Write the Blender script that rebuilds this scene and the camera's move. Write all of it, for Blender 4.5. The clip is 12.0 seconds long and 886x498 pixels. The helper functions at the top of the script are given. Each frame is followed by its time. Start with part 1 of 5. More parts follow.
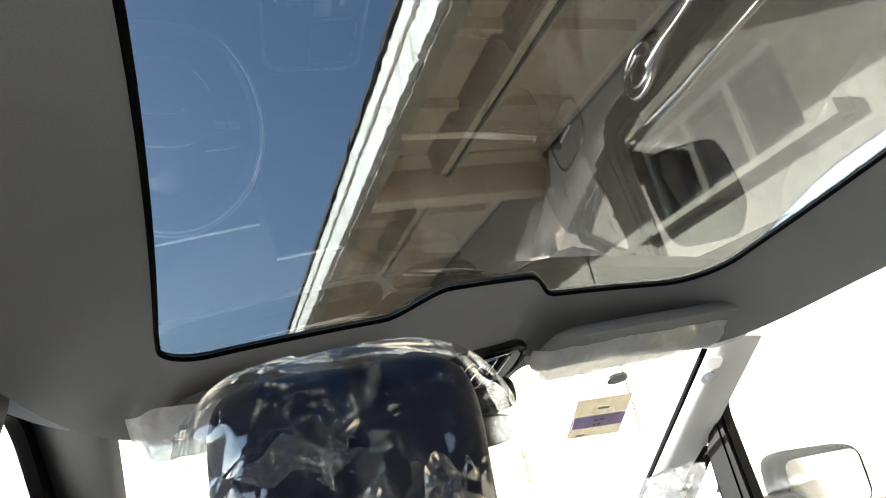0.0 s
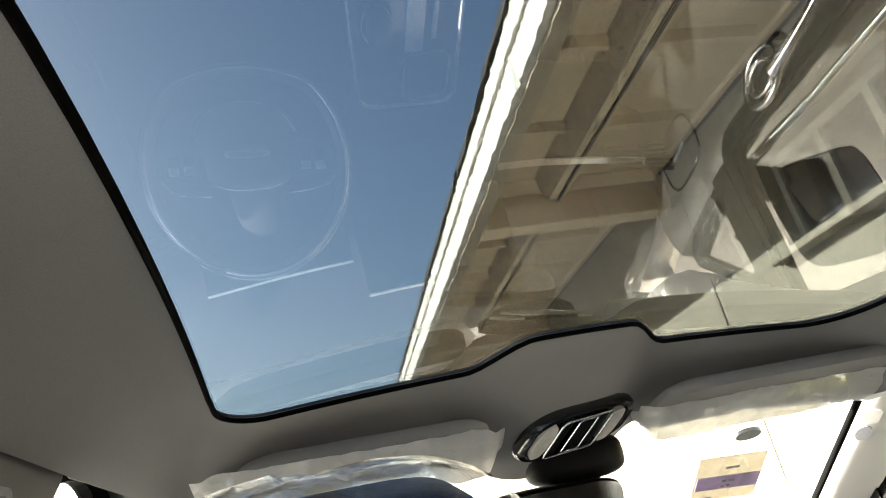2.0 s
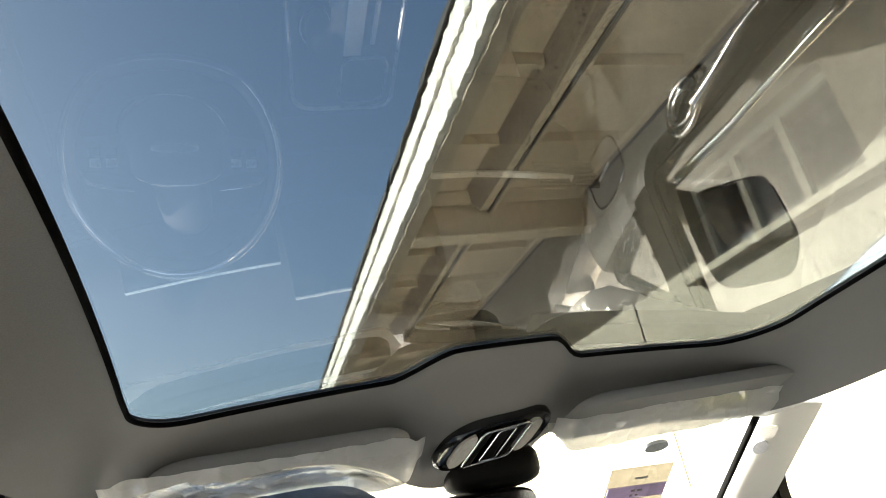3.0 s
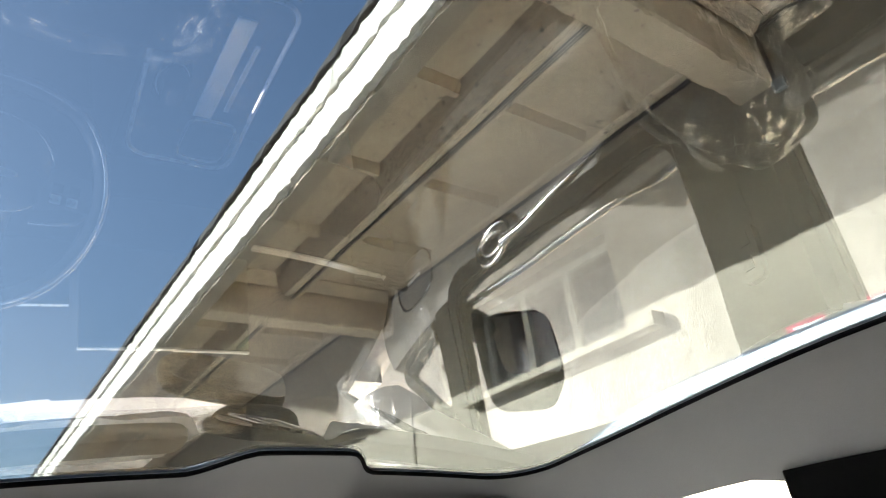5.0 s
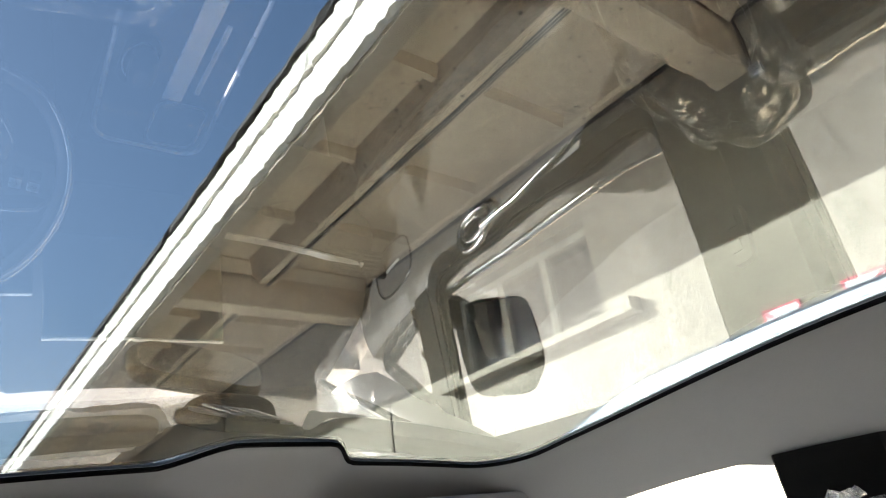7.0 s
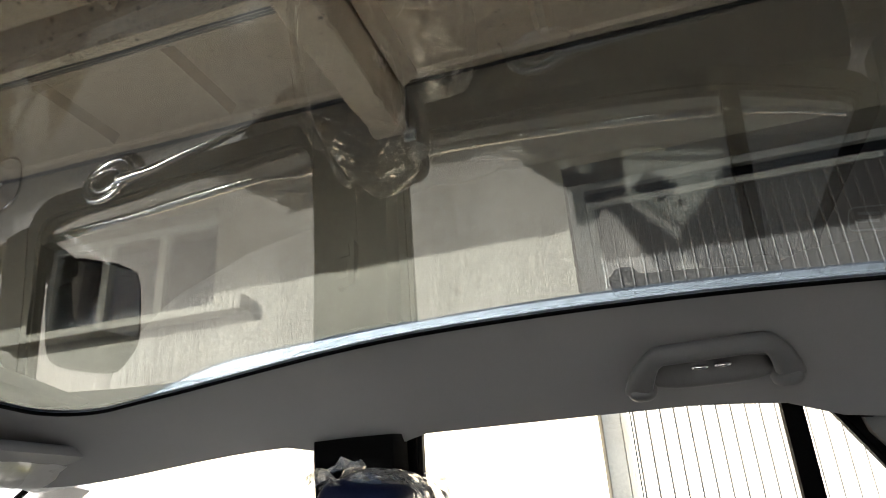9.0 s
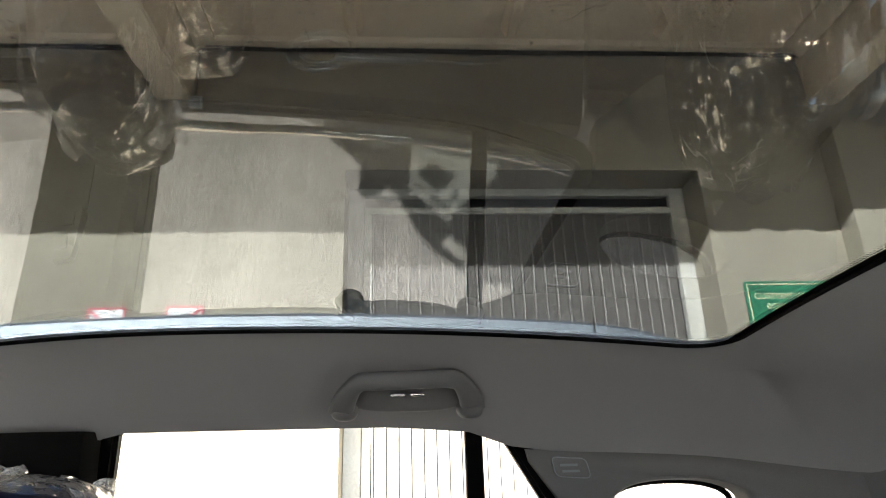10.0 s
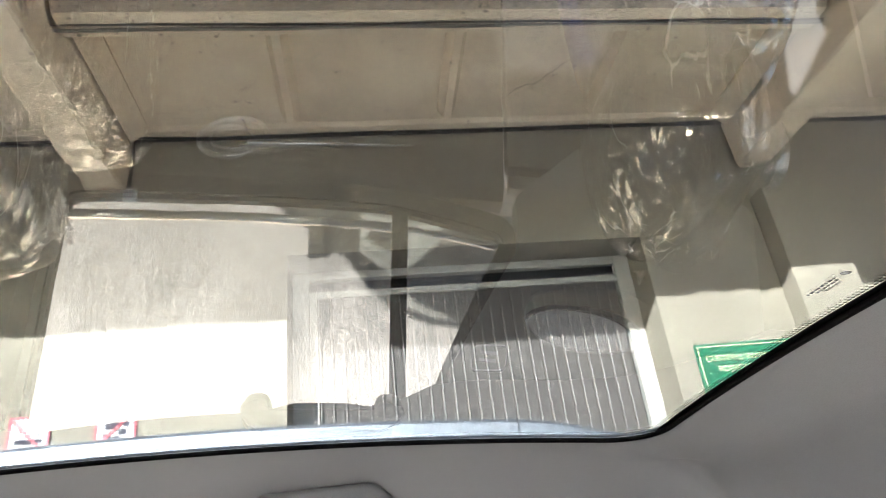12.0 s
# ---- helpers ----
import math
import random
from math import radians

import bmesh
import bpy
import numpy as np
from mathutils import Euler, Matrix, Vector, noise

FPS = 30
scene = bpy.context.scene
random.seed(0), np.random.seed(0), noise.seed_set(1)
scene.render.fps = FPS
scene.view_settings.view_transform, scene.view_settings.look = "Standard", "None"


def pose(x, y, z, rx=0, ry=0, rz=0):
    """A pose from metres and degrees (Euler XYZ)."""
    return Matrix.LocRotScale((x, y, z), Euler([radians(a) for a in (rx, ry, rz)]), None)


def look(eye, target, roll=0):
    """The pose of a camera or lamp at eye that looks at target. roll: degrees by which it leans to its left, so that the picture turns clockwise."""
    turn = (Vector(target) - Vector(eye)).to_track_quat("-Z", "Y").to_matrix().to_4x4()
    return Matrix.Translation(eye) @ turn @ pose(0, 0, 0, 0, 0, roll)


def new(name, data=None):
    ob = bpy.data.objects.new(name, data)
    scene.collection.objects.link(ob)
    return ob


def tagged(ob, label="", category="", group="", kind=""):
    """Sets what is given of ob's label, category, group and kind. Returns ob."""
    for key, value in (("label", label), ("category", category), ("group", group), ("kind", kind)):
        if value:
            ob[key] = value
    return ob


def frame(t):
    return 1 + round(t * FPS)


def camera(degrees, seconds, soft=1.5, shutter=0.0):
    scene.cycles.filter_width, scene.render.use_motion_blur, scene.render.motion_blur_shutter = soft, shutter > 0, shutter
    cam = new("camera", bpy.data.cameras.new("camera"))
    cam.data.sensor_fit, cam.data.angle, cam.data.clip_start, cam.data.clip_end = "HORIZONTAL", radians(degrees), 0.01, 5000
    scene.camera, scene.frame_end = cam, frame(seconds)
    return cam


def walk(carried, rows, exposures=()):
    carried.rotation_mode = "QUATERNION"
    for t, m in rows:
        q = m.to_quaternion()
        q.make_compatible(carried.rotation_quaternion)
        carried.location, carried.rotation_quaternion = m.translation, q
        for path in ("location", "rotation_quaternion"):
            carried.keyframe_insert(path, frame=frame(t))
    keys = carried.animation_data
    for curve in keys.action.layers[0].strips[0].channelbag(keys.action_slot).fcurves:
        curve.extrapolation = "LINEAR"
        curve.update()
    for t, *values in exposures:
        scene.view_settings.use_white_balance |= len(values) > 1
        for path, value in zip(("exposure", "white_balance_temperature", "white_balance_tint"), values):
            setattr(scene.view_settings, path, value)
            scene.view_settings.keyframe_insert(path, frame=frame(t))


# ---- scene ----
# ---- camera and walk ----
cam = camera(67.6, 12.0, soft=1.0)
PATH = [
    (0, (-0.412, -0.408, 1.337), (0.295, 1.358, 1.955), -13.6),
    (0.5, (-0.391, -0.361, 1.351), (0.042, 1.483, 1.993), -12.4),
    (1, (-0.334, -0.354, 1.369), (0.071, 1.485, 2.044), -13.5),
    (1.5, (-0.314, -0.338, 1.378), (0.120, 1.480, 2.090), -12.9),
    (2, (-0.330, -0.329, 1.386), (0.055, 1.481, 2.147), -11.9),
    (2.5, (-0.332, -0.334, 1.385), (0.115, 1.476, 2.109), -11.8),
    (3, (-0.331, -0.341, 1.386), (0.259, 1.421, 2.125), -11.7),
    (3.5, (-0.347, -0.354, 1.402), (0.398, 1.304, 2.237), -9.2),
    (5.5, (-0.422, -0.415, 1.394), (0.729, 0.952, 2.293), -7.2),
    (6, (-0.425, -0.404, 1.406), (0.721, 0.961, 2.314), -6.6),
    (6.5, (-0.396, -0.371, 1.412), (0.739, 1.025, 2.285), -8.1),
    (8.5, (-0.436, -0.400, 1.357), (1.178, 0.526, 2.090), -4.6),
    (9, (-0.497, -0.435, 1.345), (1.286, 0.063, 2.102), -4.0),
    (9.5, (-0.532, -0.501, 1.365), (1.325, -0.236, 2.059), -2.3),
    (10, (-0.538, -0.532, 1.375), (1.332, -0.657, 2.073), -1.7),
    (10.5, (-0.538, -0.564, 1.377), (1.310, -0.940, 2.044), -1.6),
    (11, (-0.527, -0.596, 1.384), (1.288, -1.092, 2.060), -3.0),
    (11.5, (-0.516, -0.607, 1.398), (1.271, -1.068, 2.171), -5.1),
    (12, (-0.501, -0.618, 1.424), (1.271, -0.870, 2.317), -6.7),
]
walk(cam, [(t, look(eye, target, roll)) for t, eye, target, roll in PATH], [
    (0.0, 4.05, 6350, 9), (0.5, 4.2, 6450, 10), (1.5, 4.35, 6900, 8), (2.5, 4.4, 7050, 6), (3.5, 4.28, 6900, 7), (5.5, 4.8, 6500, 10), (6.5, 4.8, 6500, 10),
    (8.5, 4.05, 6500, 11), (9.25, 3.9, 6500, 12), (10.0, 4.2, 6500, 12), (10.5, 4.5, 6500, 12), (11.0, 4.75, 6500, 13), (12.0, 5.4, 6450, 14)])

# ---- sky and sun ----
SUN_TO = Vector((-1.0, 0.60, 0.47)).normalized()
world = bpy.data.worlds.new("sky")
scene.world = world
world.use_nodes = True
wn, wl = world.node_tree.nodes, world.node_tree.links
wn.clear()
sky = wn.new("ShaderNodeTexSky")
sky.sky_type, sky.sun_disc = "NISHITA", False
sky.sun_elevation, sky.sun_rotation = math.asin(SUN_TO.z), math.atan2(SUN_TO.x, SUN_TO.y)
sky.air_density, sky.dust_density, sky.ozone_density = 1.0, 1.6, 0.7
bg = wn.new("ShaderNodeBackground")
bg.inputs["Strength"].default_value = 0.075
wout = wn.new("ShaderNodeOutputWorld")
wl.new(sky.outputs[0], bg.inputs[0]), wl.new(bg.outputs[0], wout.inputs[0])

sun = new("sun", bpy.data.lights.new("sun", "SUN"))
sun.data.energy, sun.data.angle, sun.data.color = 4.8, radians(0.5), (1.0, 0.945, 0.87)
sun.matrix_world = look((-20, 9, 12), Vector((-20, 9, 12)) - SUN_TO)


# ---- materials ----
def nodes_of(name):
    m = bpy.data.materials.new(name)
    m.use_nodes = True
    n, l = m.node_tree.nodes, m.node_tree.links
    n.clear()
    out = n.new("ShaderNodeOutputMaterial")
    return m, n, l, out


def noise_tex(n, l, co, scale, detail=6, rough=0.6, stretch=(1, 1, 1)):
    mp = n.new("ShaderNodeMapping")
    mp.inputs["Scale"].default_value = stretch
    l.new(co, mp.inputs[0])
    t = n.new("ShaderNodeTexNoise")
    t.inputs["Scale"].default_value, t.inputs["Detail"].default_value, t.inputs["Roughness"].default_value = scale, detail, rough
    l.new(mp.outputs[0], t.inputs["Vector"])
    return t.outputs[0]


def ramp(n, l, fac, lo, hi, a=0.0, b=1.0):
    r = n.new("ShaderNodeMapRange")
    r.inputs[1].default_value, r.inputs[2].default_value = lo, hi
    r.inputs[3].default_value, r.inputs[4].default_value = a, b
    l.new(fac, r.inputs[0])
    return r.outputs[0]


def blend(n, l, fac, a, b):
    m = n.new("ShaderNodeMix")
    m.data_type = "RGBA"
    for sock, v in ((m.inputs[6], a), (m.inputs[7], b)):
        if isinstance(v, tuple):
            sock.default_value = (*v, 1)
        else:
            l.new(v, sock)
    if isinstance(fac, float):
        m.inputs[0].default_value = fac
    else:
        l.new(fac, m.inputs[0])
    return m.outputs[2]


def surface(name, base, dark=None, rough=0.6, metal=0.0, big=1.5, fine=60.0, bump=0.15, bump_scale=None,
            spots=None, stretch=(1, 1, 1), vary=0.0, coat=0.0, dist=0.01, spec=0.5, specks=(), cracks=None, streaks=None):
    """A solid surface: base mottled with a darker tone at two scales, a bump, and optional specks of a third colour."""
    m, n, l, out = nodes_of(name)
    co = n.new("ShaderNodeTexCoord").outputs["Object"]
    dark = dark or tuple(c * 0.75 for c in base)
    large = noise_tex(n, l, co, big, 5, 0.6, stretch)
    small = noise_tex(n, l, co, fine, 4, 0.6, stretch)
    col = blend(n, l, ramp(n, l, large, 0.35, 0.68), base, dark)
    col = blend(n, l, ramp(n, l, small, 0.4, 0.75, 0, 0.5), col, tuple(c * 0.7 for c in dark))
    if spots:
        colour, scale, lo = spots
        sp = noise_tex(n, l, co, scale, 8, 0.75)
        col = blend(n, l, ramp(n, l, sp, lo, lo + 0.05), col, colour)
    for colour, scale, radius, share in specks:
        # scattered dots: some cells of a pattern carry one
        v = n.new("ShaderNodeTexVoronoi")
        v.inputs["Scale"].default_value = scale
        wob = noise_tex(n, l, co, scale * 3, 3)
        l.new(co, v.inputs["Vector"])
        sep = n.new("ShaderNodeSeparateColor")
        l.new(v.outputs["Color"], sep.inputs[0])
        size = ramp(n, l, sep.outputs[1], 0, 1, radius * 0.4, radius)
        lim = n.new("ShaderNodeMath")
        lim.operation = "MULTIPLY_ADD"
        l.new(wob, lim.inputs[0])
        lim.inputs[1].default_value = radius * 0.9
        l.new(v.outputs["Distance"], lim.inputs[2])
        less = n.new("ShaderNodeMath")
        less.operation = "SUBTRACT"
        l.new(size, less.inputs[0]), l.new(lim.outputs[0], less.inputs[1])
        inside = ramp(n, l, less.outputs[0], -radius * 0.6, -radius * 0.25)
        pick = ramp(n, l, sep.outputs[0], share, share - 0.01)
        both = n.new("ShaderNodeMath")
        both.operation = "MULTIPLY"
        l.new(inside, both.inputs[0]), l.new(pick, both.inputs[1])
        col = blend(n, l, both.outputs[0], col, colour)
    if cracks:
        colour, scale, width = cracks
        mp = n.new("ShaderNodeVectorMath")
        mp.operation = "MULTIPLY_ADD"
        nz = n.new("ShaderNodeTexNoise")
        nz.inputs["Scale"].default_value, nz.inputs["Detail"].default_value = scale * 3, 6
        l.new(co, nz.inputs["Vector"])
        l.new(nz.outputs["Color"], mp.inputs[0])
        mp.inputs[1].default_value = (0.35 / scale,) * 3
        l.new(co, mp.inputs[2])
        v = n.new("ShaderNodeTexVoronoi")
        v.feature = "DISTANCE_TO_EDGE"
        v.inputs["Scale"].default_value = scale
        l.new(mp.outputs[0], v.inputs["Vector"])
        line = ramp(n, l, v.outputs["Distance"], width, width * 0.3)
        where = ramp(n, l, noise_tex(n, l, co, scale * 0.8, 3), 0.54, 0.58, 0, 0.85)
        both = n.new("ShaderNodeMath")
        both.operation = "MULTIPLY"
        l.new(line, both.inputs[0]), l.new(where, both.inputs[1])
        col = blend(n, l, both.outputs[0], col, colour)
    if streaks:
        colour, along, amount = streaks
        st = noise_tex(n, l, co, 5.0, 6, 0.7, along)
        col = blend(n, l, ramp(n, l, st, 0.5, 0.72, 0, amount), col, colour)
    if vary:
        info = n.new("ShaderNodeObjectInfo")
        col = blend(n, l, ramp(n, l, info.outputs["Random"], 0, 1, 0, vary), col, tuple(c * 0.5 for c in base))
    p = n.new("ShaderNodeBsdfPrincipled")
    l.new(col, p.inputs["Base Color"])
    l.new(ramp(n, l, small, 0.3, 0.7, max(rough - 0.08, 0.02), min(rough + 0.08, 1)), p.inputs["Roughness"])
    p.inputs["Metallic"].default_value = metal
    p.inputs["Coat Weight"].default_value = coat
    p.inputs["Specular IOR Level"].default_value = spec
    if bump:
        b = n.new("ShaderNodeBump")
        b.inputs["Strength"].default_value, b.inputs["Distance"].default_value = bump, dist
        l.new(noise_tex(n, l, co, bump_scale or fine, 8, 0.7, stretch), b.inputs["Height"])
        l.new(b.outputs[0], p.inputs["Normal"])
    l.new(p.outputs[0], out.inputs[0])
    return m


def plain(name, base, rough=0.5, metal=0.0, coat=0.0):
    return surface(name, base, tuple(c * 0.9 for c in base), rough, metal, 6, 200, 0.04, coat=coat, dist=0.001)


def pane_material(name, tint, base_gloss=0.045, rough=0.0, solid=False):
    """Clear or tinted sheet: light goes straight through, and gloss grows towards grazing angles."""
    m, n, l, out = nodes_of(name)
    tr = n.new("ShaderNodeBsdfRefraction" if solid else "ShaderNodeBsdfTransparent")
    if solid:
        tr.inputs["IOR"].default_value, tr.inputs["Roughness"].default_value = 1.0, 0.0
    tr.inputs[0].default_value = (*tint, 1)
    gl = n.new("ShaderNodeBsdfGlossy")
    gl.inputs["Roughness"].default_value = rough
    lw = n.new("ShaderNodeLayerWeight")
    lw.inputs[0].default_value = 0.5
    pw = n.new("ShaderNodeMath")
    pw.operation = "POWER"
    pw.inputs[1].default_value = 5.0
    l.new(lw.outputs["Facing"], pw.inputs[0])
    f = ramp(n, l, pw.outputs[0], 0, 1, base_gloss, 1.0)
    mx = n.new("ShaderNodeMixShader")
    l.new(f, mx.inputs[0]), l.new(tr.outputs[0], mx.inputs[1]), l.new(gl.outputs[0], mx.inputs[2])
    l.new(mx.outputs[0], out.inputs[0])
    return m


def film_material(name, gloss=0.04, tint=(0.965, 0.97, 0.975), milky=0.012, creases=34.0, edge=0.85, pulled=1.0, lines=0.5):
    """Crumpled clear plastic film: flat facets that each lean their own way, and crease lines whitened for glints."""
    m, n, l, out = nodes_of(name)
    mp = n.new("ShaderNodeMapping")
    mp.inputs["Scale"].default_value = (1, 1, pulled)
    l.new(n.new("ShaderNodeTexCoord").outputs["Object"], mp.inputs[0])
    co = mp.outputs[0]
    total = None
    for scale, weight in ((creases, 0.32), (creases * 2.7, 0.17)):
        warp = n.new("ShaderNodeVectorMath")
        warp.operation = "MULTIPLY_ADD"
        nz = n.new("ShaderNodeTexNoise")
        nz.inputs["Scale"].default_value = scale * 0.5
        l.new(co, nz.inputs["Vector"])
        l.new(nz.outputs["Color"], warp.inputs[0])
        warp.inputs[1].default_value = (0.7 / scale,) * 3
        l.new(co, warp.inputs[2])
        v = n.new("ShaderNodeTexVoronoi")
        v.inputs["Scale"].default_value = scale
        l.new(warp.outputs[0], v.inputs["Vector"])
        away, lean, dot = n.new("ShaderNodeVectorMath"), n.new("ShaderNodeVectorMath"), n.new("ShaderNodeVectorMath")
        away.operation, lean.operation, dot.operation = "SUBTRACT", "SUBTRACT", "DOT_PRODUCT"
        l.new(warp.outputs[0], away.inputs[0]), l.new(v.outputs["Position"], away.inputs[1])
        l.new(v.outputs["Color"], lean.inputs[0])
        lean.inputs[1].default_value = (0.5, 0.5, 0.5)
        l.new(away.outputs[0], dot.inputs[0]), l.new(lean.outputs[0], dot.inputs[1])
        part_h = n.new("ShaderNodeMath")
        part_h.operation = "MULTIPLY_ADD"
        part_h.inputs[1].default_value = weight * 3
        l.new(dot.outputs["Value"], part_h.inputs[0])
        if total is None:
            part_h.inputs[2].default_value = 0.0
        else:
            l.new(total, part_h.inputs[2])
        total = part_h.outputs[0]
    b = n.new("ShaderNodeBump")
    b.inputs["Strength"].default_value, b.inputs["Distance"].default_value = 1.0, 1.0
    l.new(total, b.inputs["Height"])
    tr = n.new("ShaderNodeBsdfTransparent")
    tr.inputs[0].default_value = (*tint, 1)
    gl = n.new("ShaderNodeBsdfGlossy")
    gl.inputs["Roughness"].default_value = 0.05
    l.new(b.outputs[0], gl.inputs["Normal"])
    df, tl, both = n.new("ShaderNodeBsdfDiffuse"), n.new("ShaderNodeBsdfTranslucent"), n.new("ShaderNodeMixShader")
    for q in (df, tl):
        q.inputs[0].default_value = (0.85, 0.86, 0.88, 1)
    both.inputs[0].default_value = 0.72
    l.new(df.outputs[0], both.inputs[1]), l.new(tl.outputs[0], both.inputs[2])
    lw = n.new("ShaderNodeLayerWeight")
    lw.inputs[0].default_value = 0.3
    l.new(b.outputs[0], lw.inputs["Normal"])
    f = ramp(n, l, lw.outputs["Facing"], 0, 1, gloss, edge)
    m1, m2 = n.new("ShaderNodeMixShader"), n.new("ShaderNodeMixShader")
    m1.inputs[0].default_value = milky
    l.new(tr.outputs[0], m1.inputs[1]), l.new(both.outputs[0], m1.inputs[2])
    l.new(f, m2.inputs[0]), l.new(m1.outputs[0], m2.inputs[1]), l.new(gl.outputs[0], m2.inputs[2])
    # creases: broken thin lines, whitened so that their glints are in the colour
    mask = None
    for scale, width, lo in ((creases * 0.42, 0.035, 0.50), (creases * 1.3, 0.05, 0.54)):
        warp = n.new("ShaderNodeVectorMath")
        warp.operation = "MULTIPLY_ADD"
        nz = n.new("ShaderNodeTexNoise")
        nz.inputs["Scale"].default_value, nz.inputs["Detail"].default_value = scale * 0.7, 4
        l.new(co, nz.inputs["Vector"]), l.new(nz.outputs["Color"], warp.inputs[0])
        warp.inputs[1].default_value = (0.9 / scale,) * 3
        l.new(co, warp.inputs[2])
        v = n.new("ShaderNodeTexVoronoi")
        v.feature = "DISTANCE_TO_EDGE"
        v.inputs["Scale"].default_value = scale
        l.new(warp.outputs[0], v.inputs["Vector"])
        line = ramp(n, l, v.outputs["Distance"], width, width * 0.15)
        where = ramp(n, l, noise_tex(n, l, co, scale * 0.55, 5, 0.65), lo, lo + 0.16)
        both_m = n.new("ShaderNodeMath")
        both_m.operation = "MULTIPLY"
        l.new(line, both_m.inputs[0]), l.new(where, both_m.inputs[1])
        if mask is None:
            mask = both_m.outputs[0]
        else:
            mx = n.new("ShaderNodeMath")
            mx.operation = "MAXIMUM"
            l.new(mask, mx.inputs[0]), l.new(both_m.outputs[0], mx.inputs[1])
            mask = mx.outputs[0]
    white, m3 = n.new("ShaderNodeMixShader"), n.new("ShaderNodeMixShader")
    white.inputs[0].default_value = 0.45
    l.new(both.outputs[0], white.inputs[1]), l.new(gl.outputs[0], white.inputs[2])
    l.new(ramp(n, l, mask, 0, 1, 0, lines), m3.inputs[0])
    l.new(m2.outputs[0], m3.inputs[1]), l.new(white.outputs[0], m3.inputs[2])
    l.new(m3.outputs[0], out.inputs[0])
    return m


M_FABRIC = surface("headliner_fabric", (0.192, 0.194, 0.201), (0.174, 0.176, 0.183), 0.92, big=3, fine=900, bump=0.25, dist=0.001)
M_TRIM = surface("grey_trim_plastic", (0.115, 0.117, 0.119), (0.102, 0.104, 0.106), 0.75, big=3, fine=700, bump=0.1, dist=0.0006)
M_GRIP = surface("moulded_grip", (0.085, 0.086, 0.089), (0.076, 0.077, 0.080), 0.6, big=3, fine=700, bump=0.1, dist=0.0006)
# right windscreen pillar only: direct sun is put into this paler grey
M_SUNLITTRIM = surface("sunlit_trim_plastic", (0.56, 0.56, 0.56), (0.52, 0.52, 0.52), 0.62, big=3, fine=700, bump=0.1, dist=0.0006)
# right centre pillar: shade against the bright window is put into the colour
M_SHADETRIM = surface("shaded_pillar_trim", (0.002, 0.002, 0.0022), (0.0015, 0.0015, 0.0017), 0.95, big=5, fine=600, bump=0.3, dist=0.001, spec=0.1)
M_BLACK = surface("black_plastic", (0.0025, 0.0025, 0.0028), None, 0.5, big=6, fine=300, bump=0.1, dist=0.0006, spec=0.08)
M_RUBBER = surface("black_rubber", (0.0022, 0.0022, 0.0024), None, 0.75, big=6, fine=300, bump=0.1, dist=0.0006, spec=0.04)
M_SEAL = surface("black_seal_rubber", (0.002, 0.002, 0.002), None, 0.9, big=6, fine=300, bump=0.1, dist=0.0006, spec=0.05)
M_GLOSSBLACK = plain("gloss_black", (0.008, 0.008, 0.009), 0.06, coat=0.6)
M_CHROME = plain("chrome", (0.82, 0.83, 0.85), 0.08, 1.0)
M_ALU = plain("satin_aluminium", (0.72, 0.74, 0.76), 0.32, 1.0)
M_RAIL = plain("satin_rail_metal", (0.36, 0.38, 0.40), 0.6, 1.0)
M_PAINT = surface("silver_body_paint", (0.50, 0.52, 0.55), (0.48, 0.50, 0.53), 0.3, 0.6, big=4, fine=1500, bump=0.0, coat=0.8)
M_LEATHER = surface("dark_blue_leather", (0.004, 0.006, 0.026), (0.003, 0.004, 0.017), 0.55, big=5, fine=350, bump=0.3, dist=0.0008, spec=0.15)
M_DASH = surface("dark_dash_plastic", (0.02, 0.02, 0.022), (0.015, 0.015, 0.017), 0.6, big=4, fine=500, bump=0.2, dist=0.0008, spec=0.12)
M_DOORTRIM = surface("dark_grey_door_trim", (0.026, 0.025, 0.025), (0.02, 0.0195, 0.0195), 0.5, big=4, fine=500, bump=0.2, dist=0.0008, spec=0.2)
M_CARPET = surface("dark_carpet", (0.03, 0.03, 0.032), (0.02, 0.02, 0.022), 0.95, big=6, fine=500, bump=0.5, dist=0.003)
M_SCREEN = plain("dark_screen", (0.006, 0.006, 0.008), 0.04, coat=0.5)
M_ROOFGLASS = pane_material("tinted_roof_glass", (0.250, 0.274, 0.290), 0.060, solid=True)
M_GLASS = pane_material("clear_glass", (0.93, 0.95, 0.94), 0.03)
M_MIRROR = plain("mirror_silver", (0.9, 0.9, 0.9), 0.01, 1.0)
M_FILM = film_material("clear_plastic_film", 0.02, milky=0.014, creases=24.0, edge=0.6, pulled=0.6, lines=0.55)
M_BAGFILM = film_material("loose_bag_film", 0.17, milky=0.09, creases=62.0, edge=1.0, pulled=0.3, lines=1.0)
M_WHEEL = plain("wheel_leather", (0.07, 0.07, 0.074), 0.2, coat=0.7)
M_FOLD = film_material("doubled_film_fold", 0.12, milky=0.09, creases=70.0, edge=0.9, pulled=0.5, lines=0.8)
M_REARFILM = film_material("bright_bag_film", 0.32, milky=0.13, creases=40.0, edge=1.0, pulled=0.3, lines=1.0)
M_VISORFILM = film_material("thin_milky_film", 0.03, milky=0.72, creases=22.0, edge=0.3, lines=0.3)
M_CORNERFILM = film_material("thin_hazy_film", 0.05, milky=0.16, creases=26.0, edge=0.4, lines=0.5)
M_LENS = plain("lamp_lens", (0.45, 0.45, 0.44), 0.15)
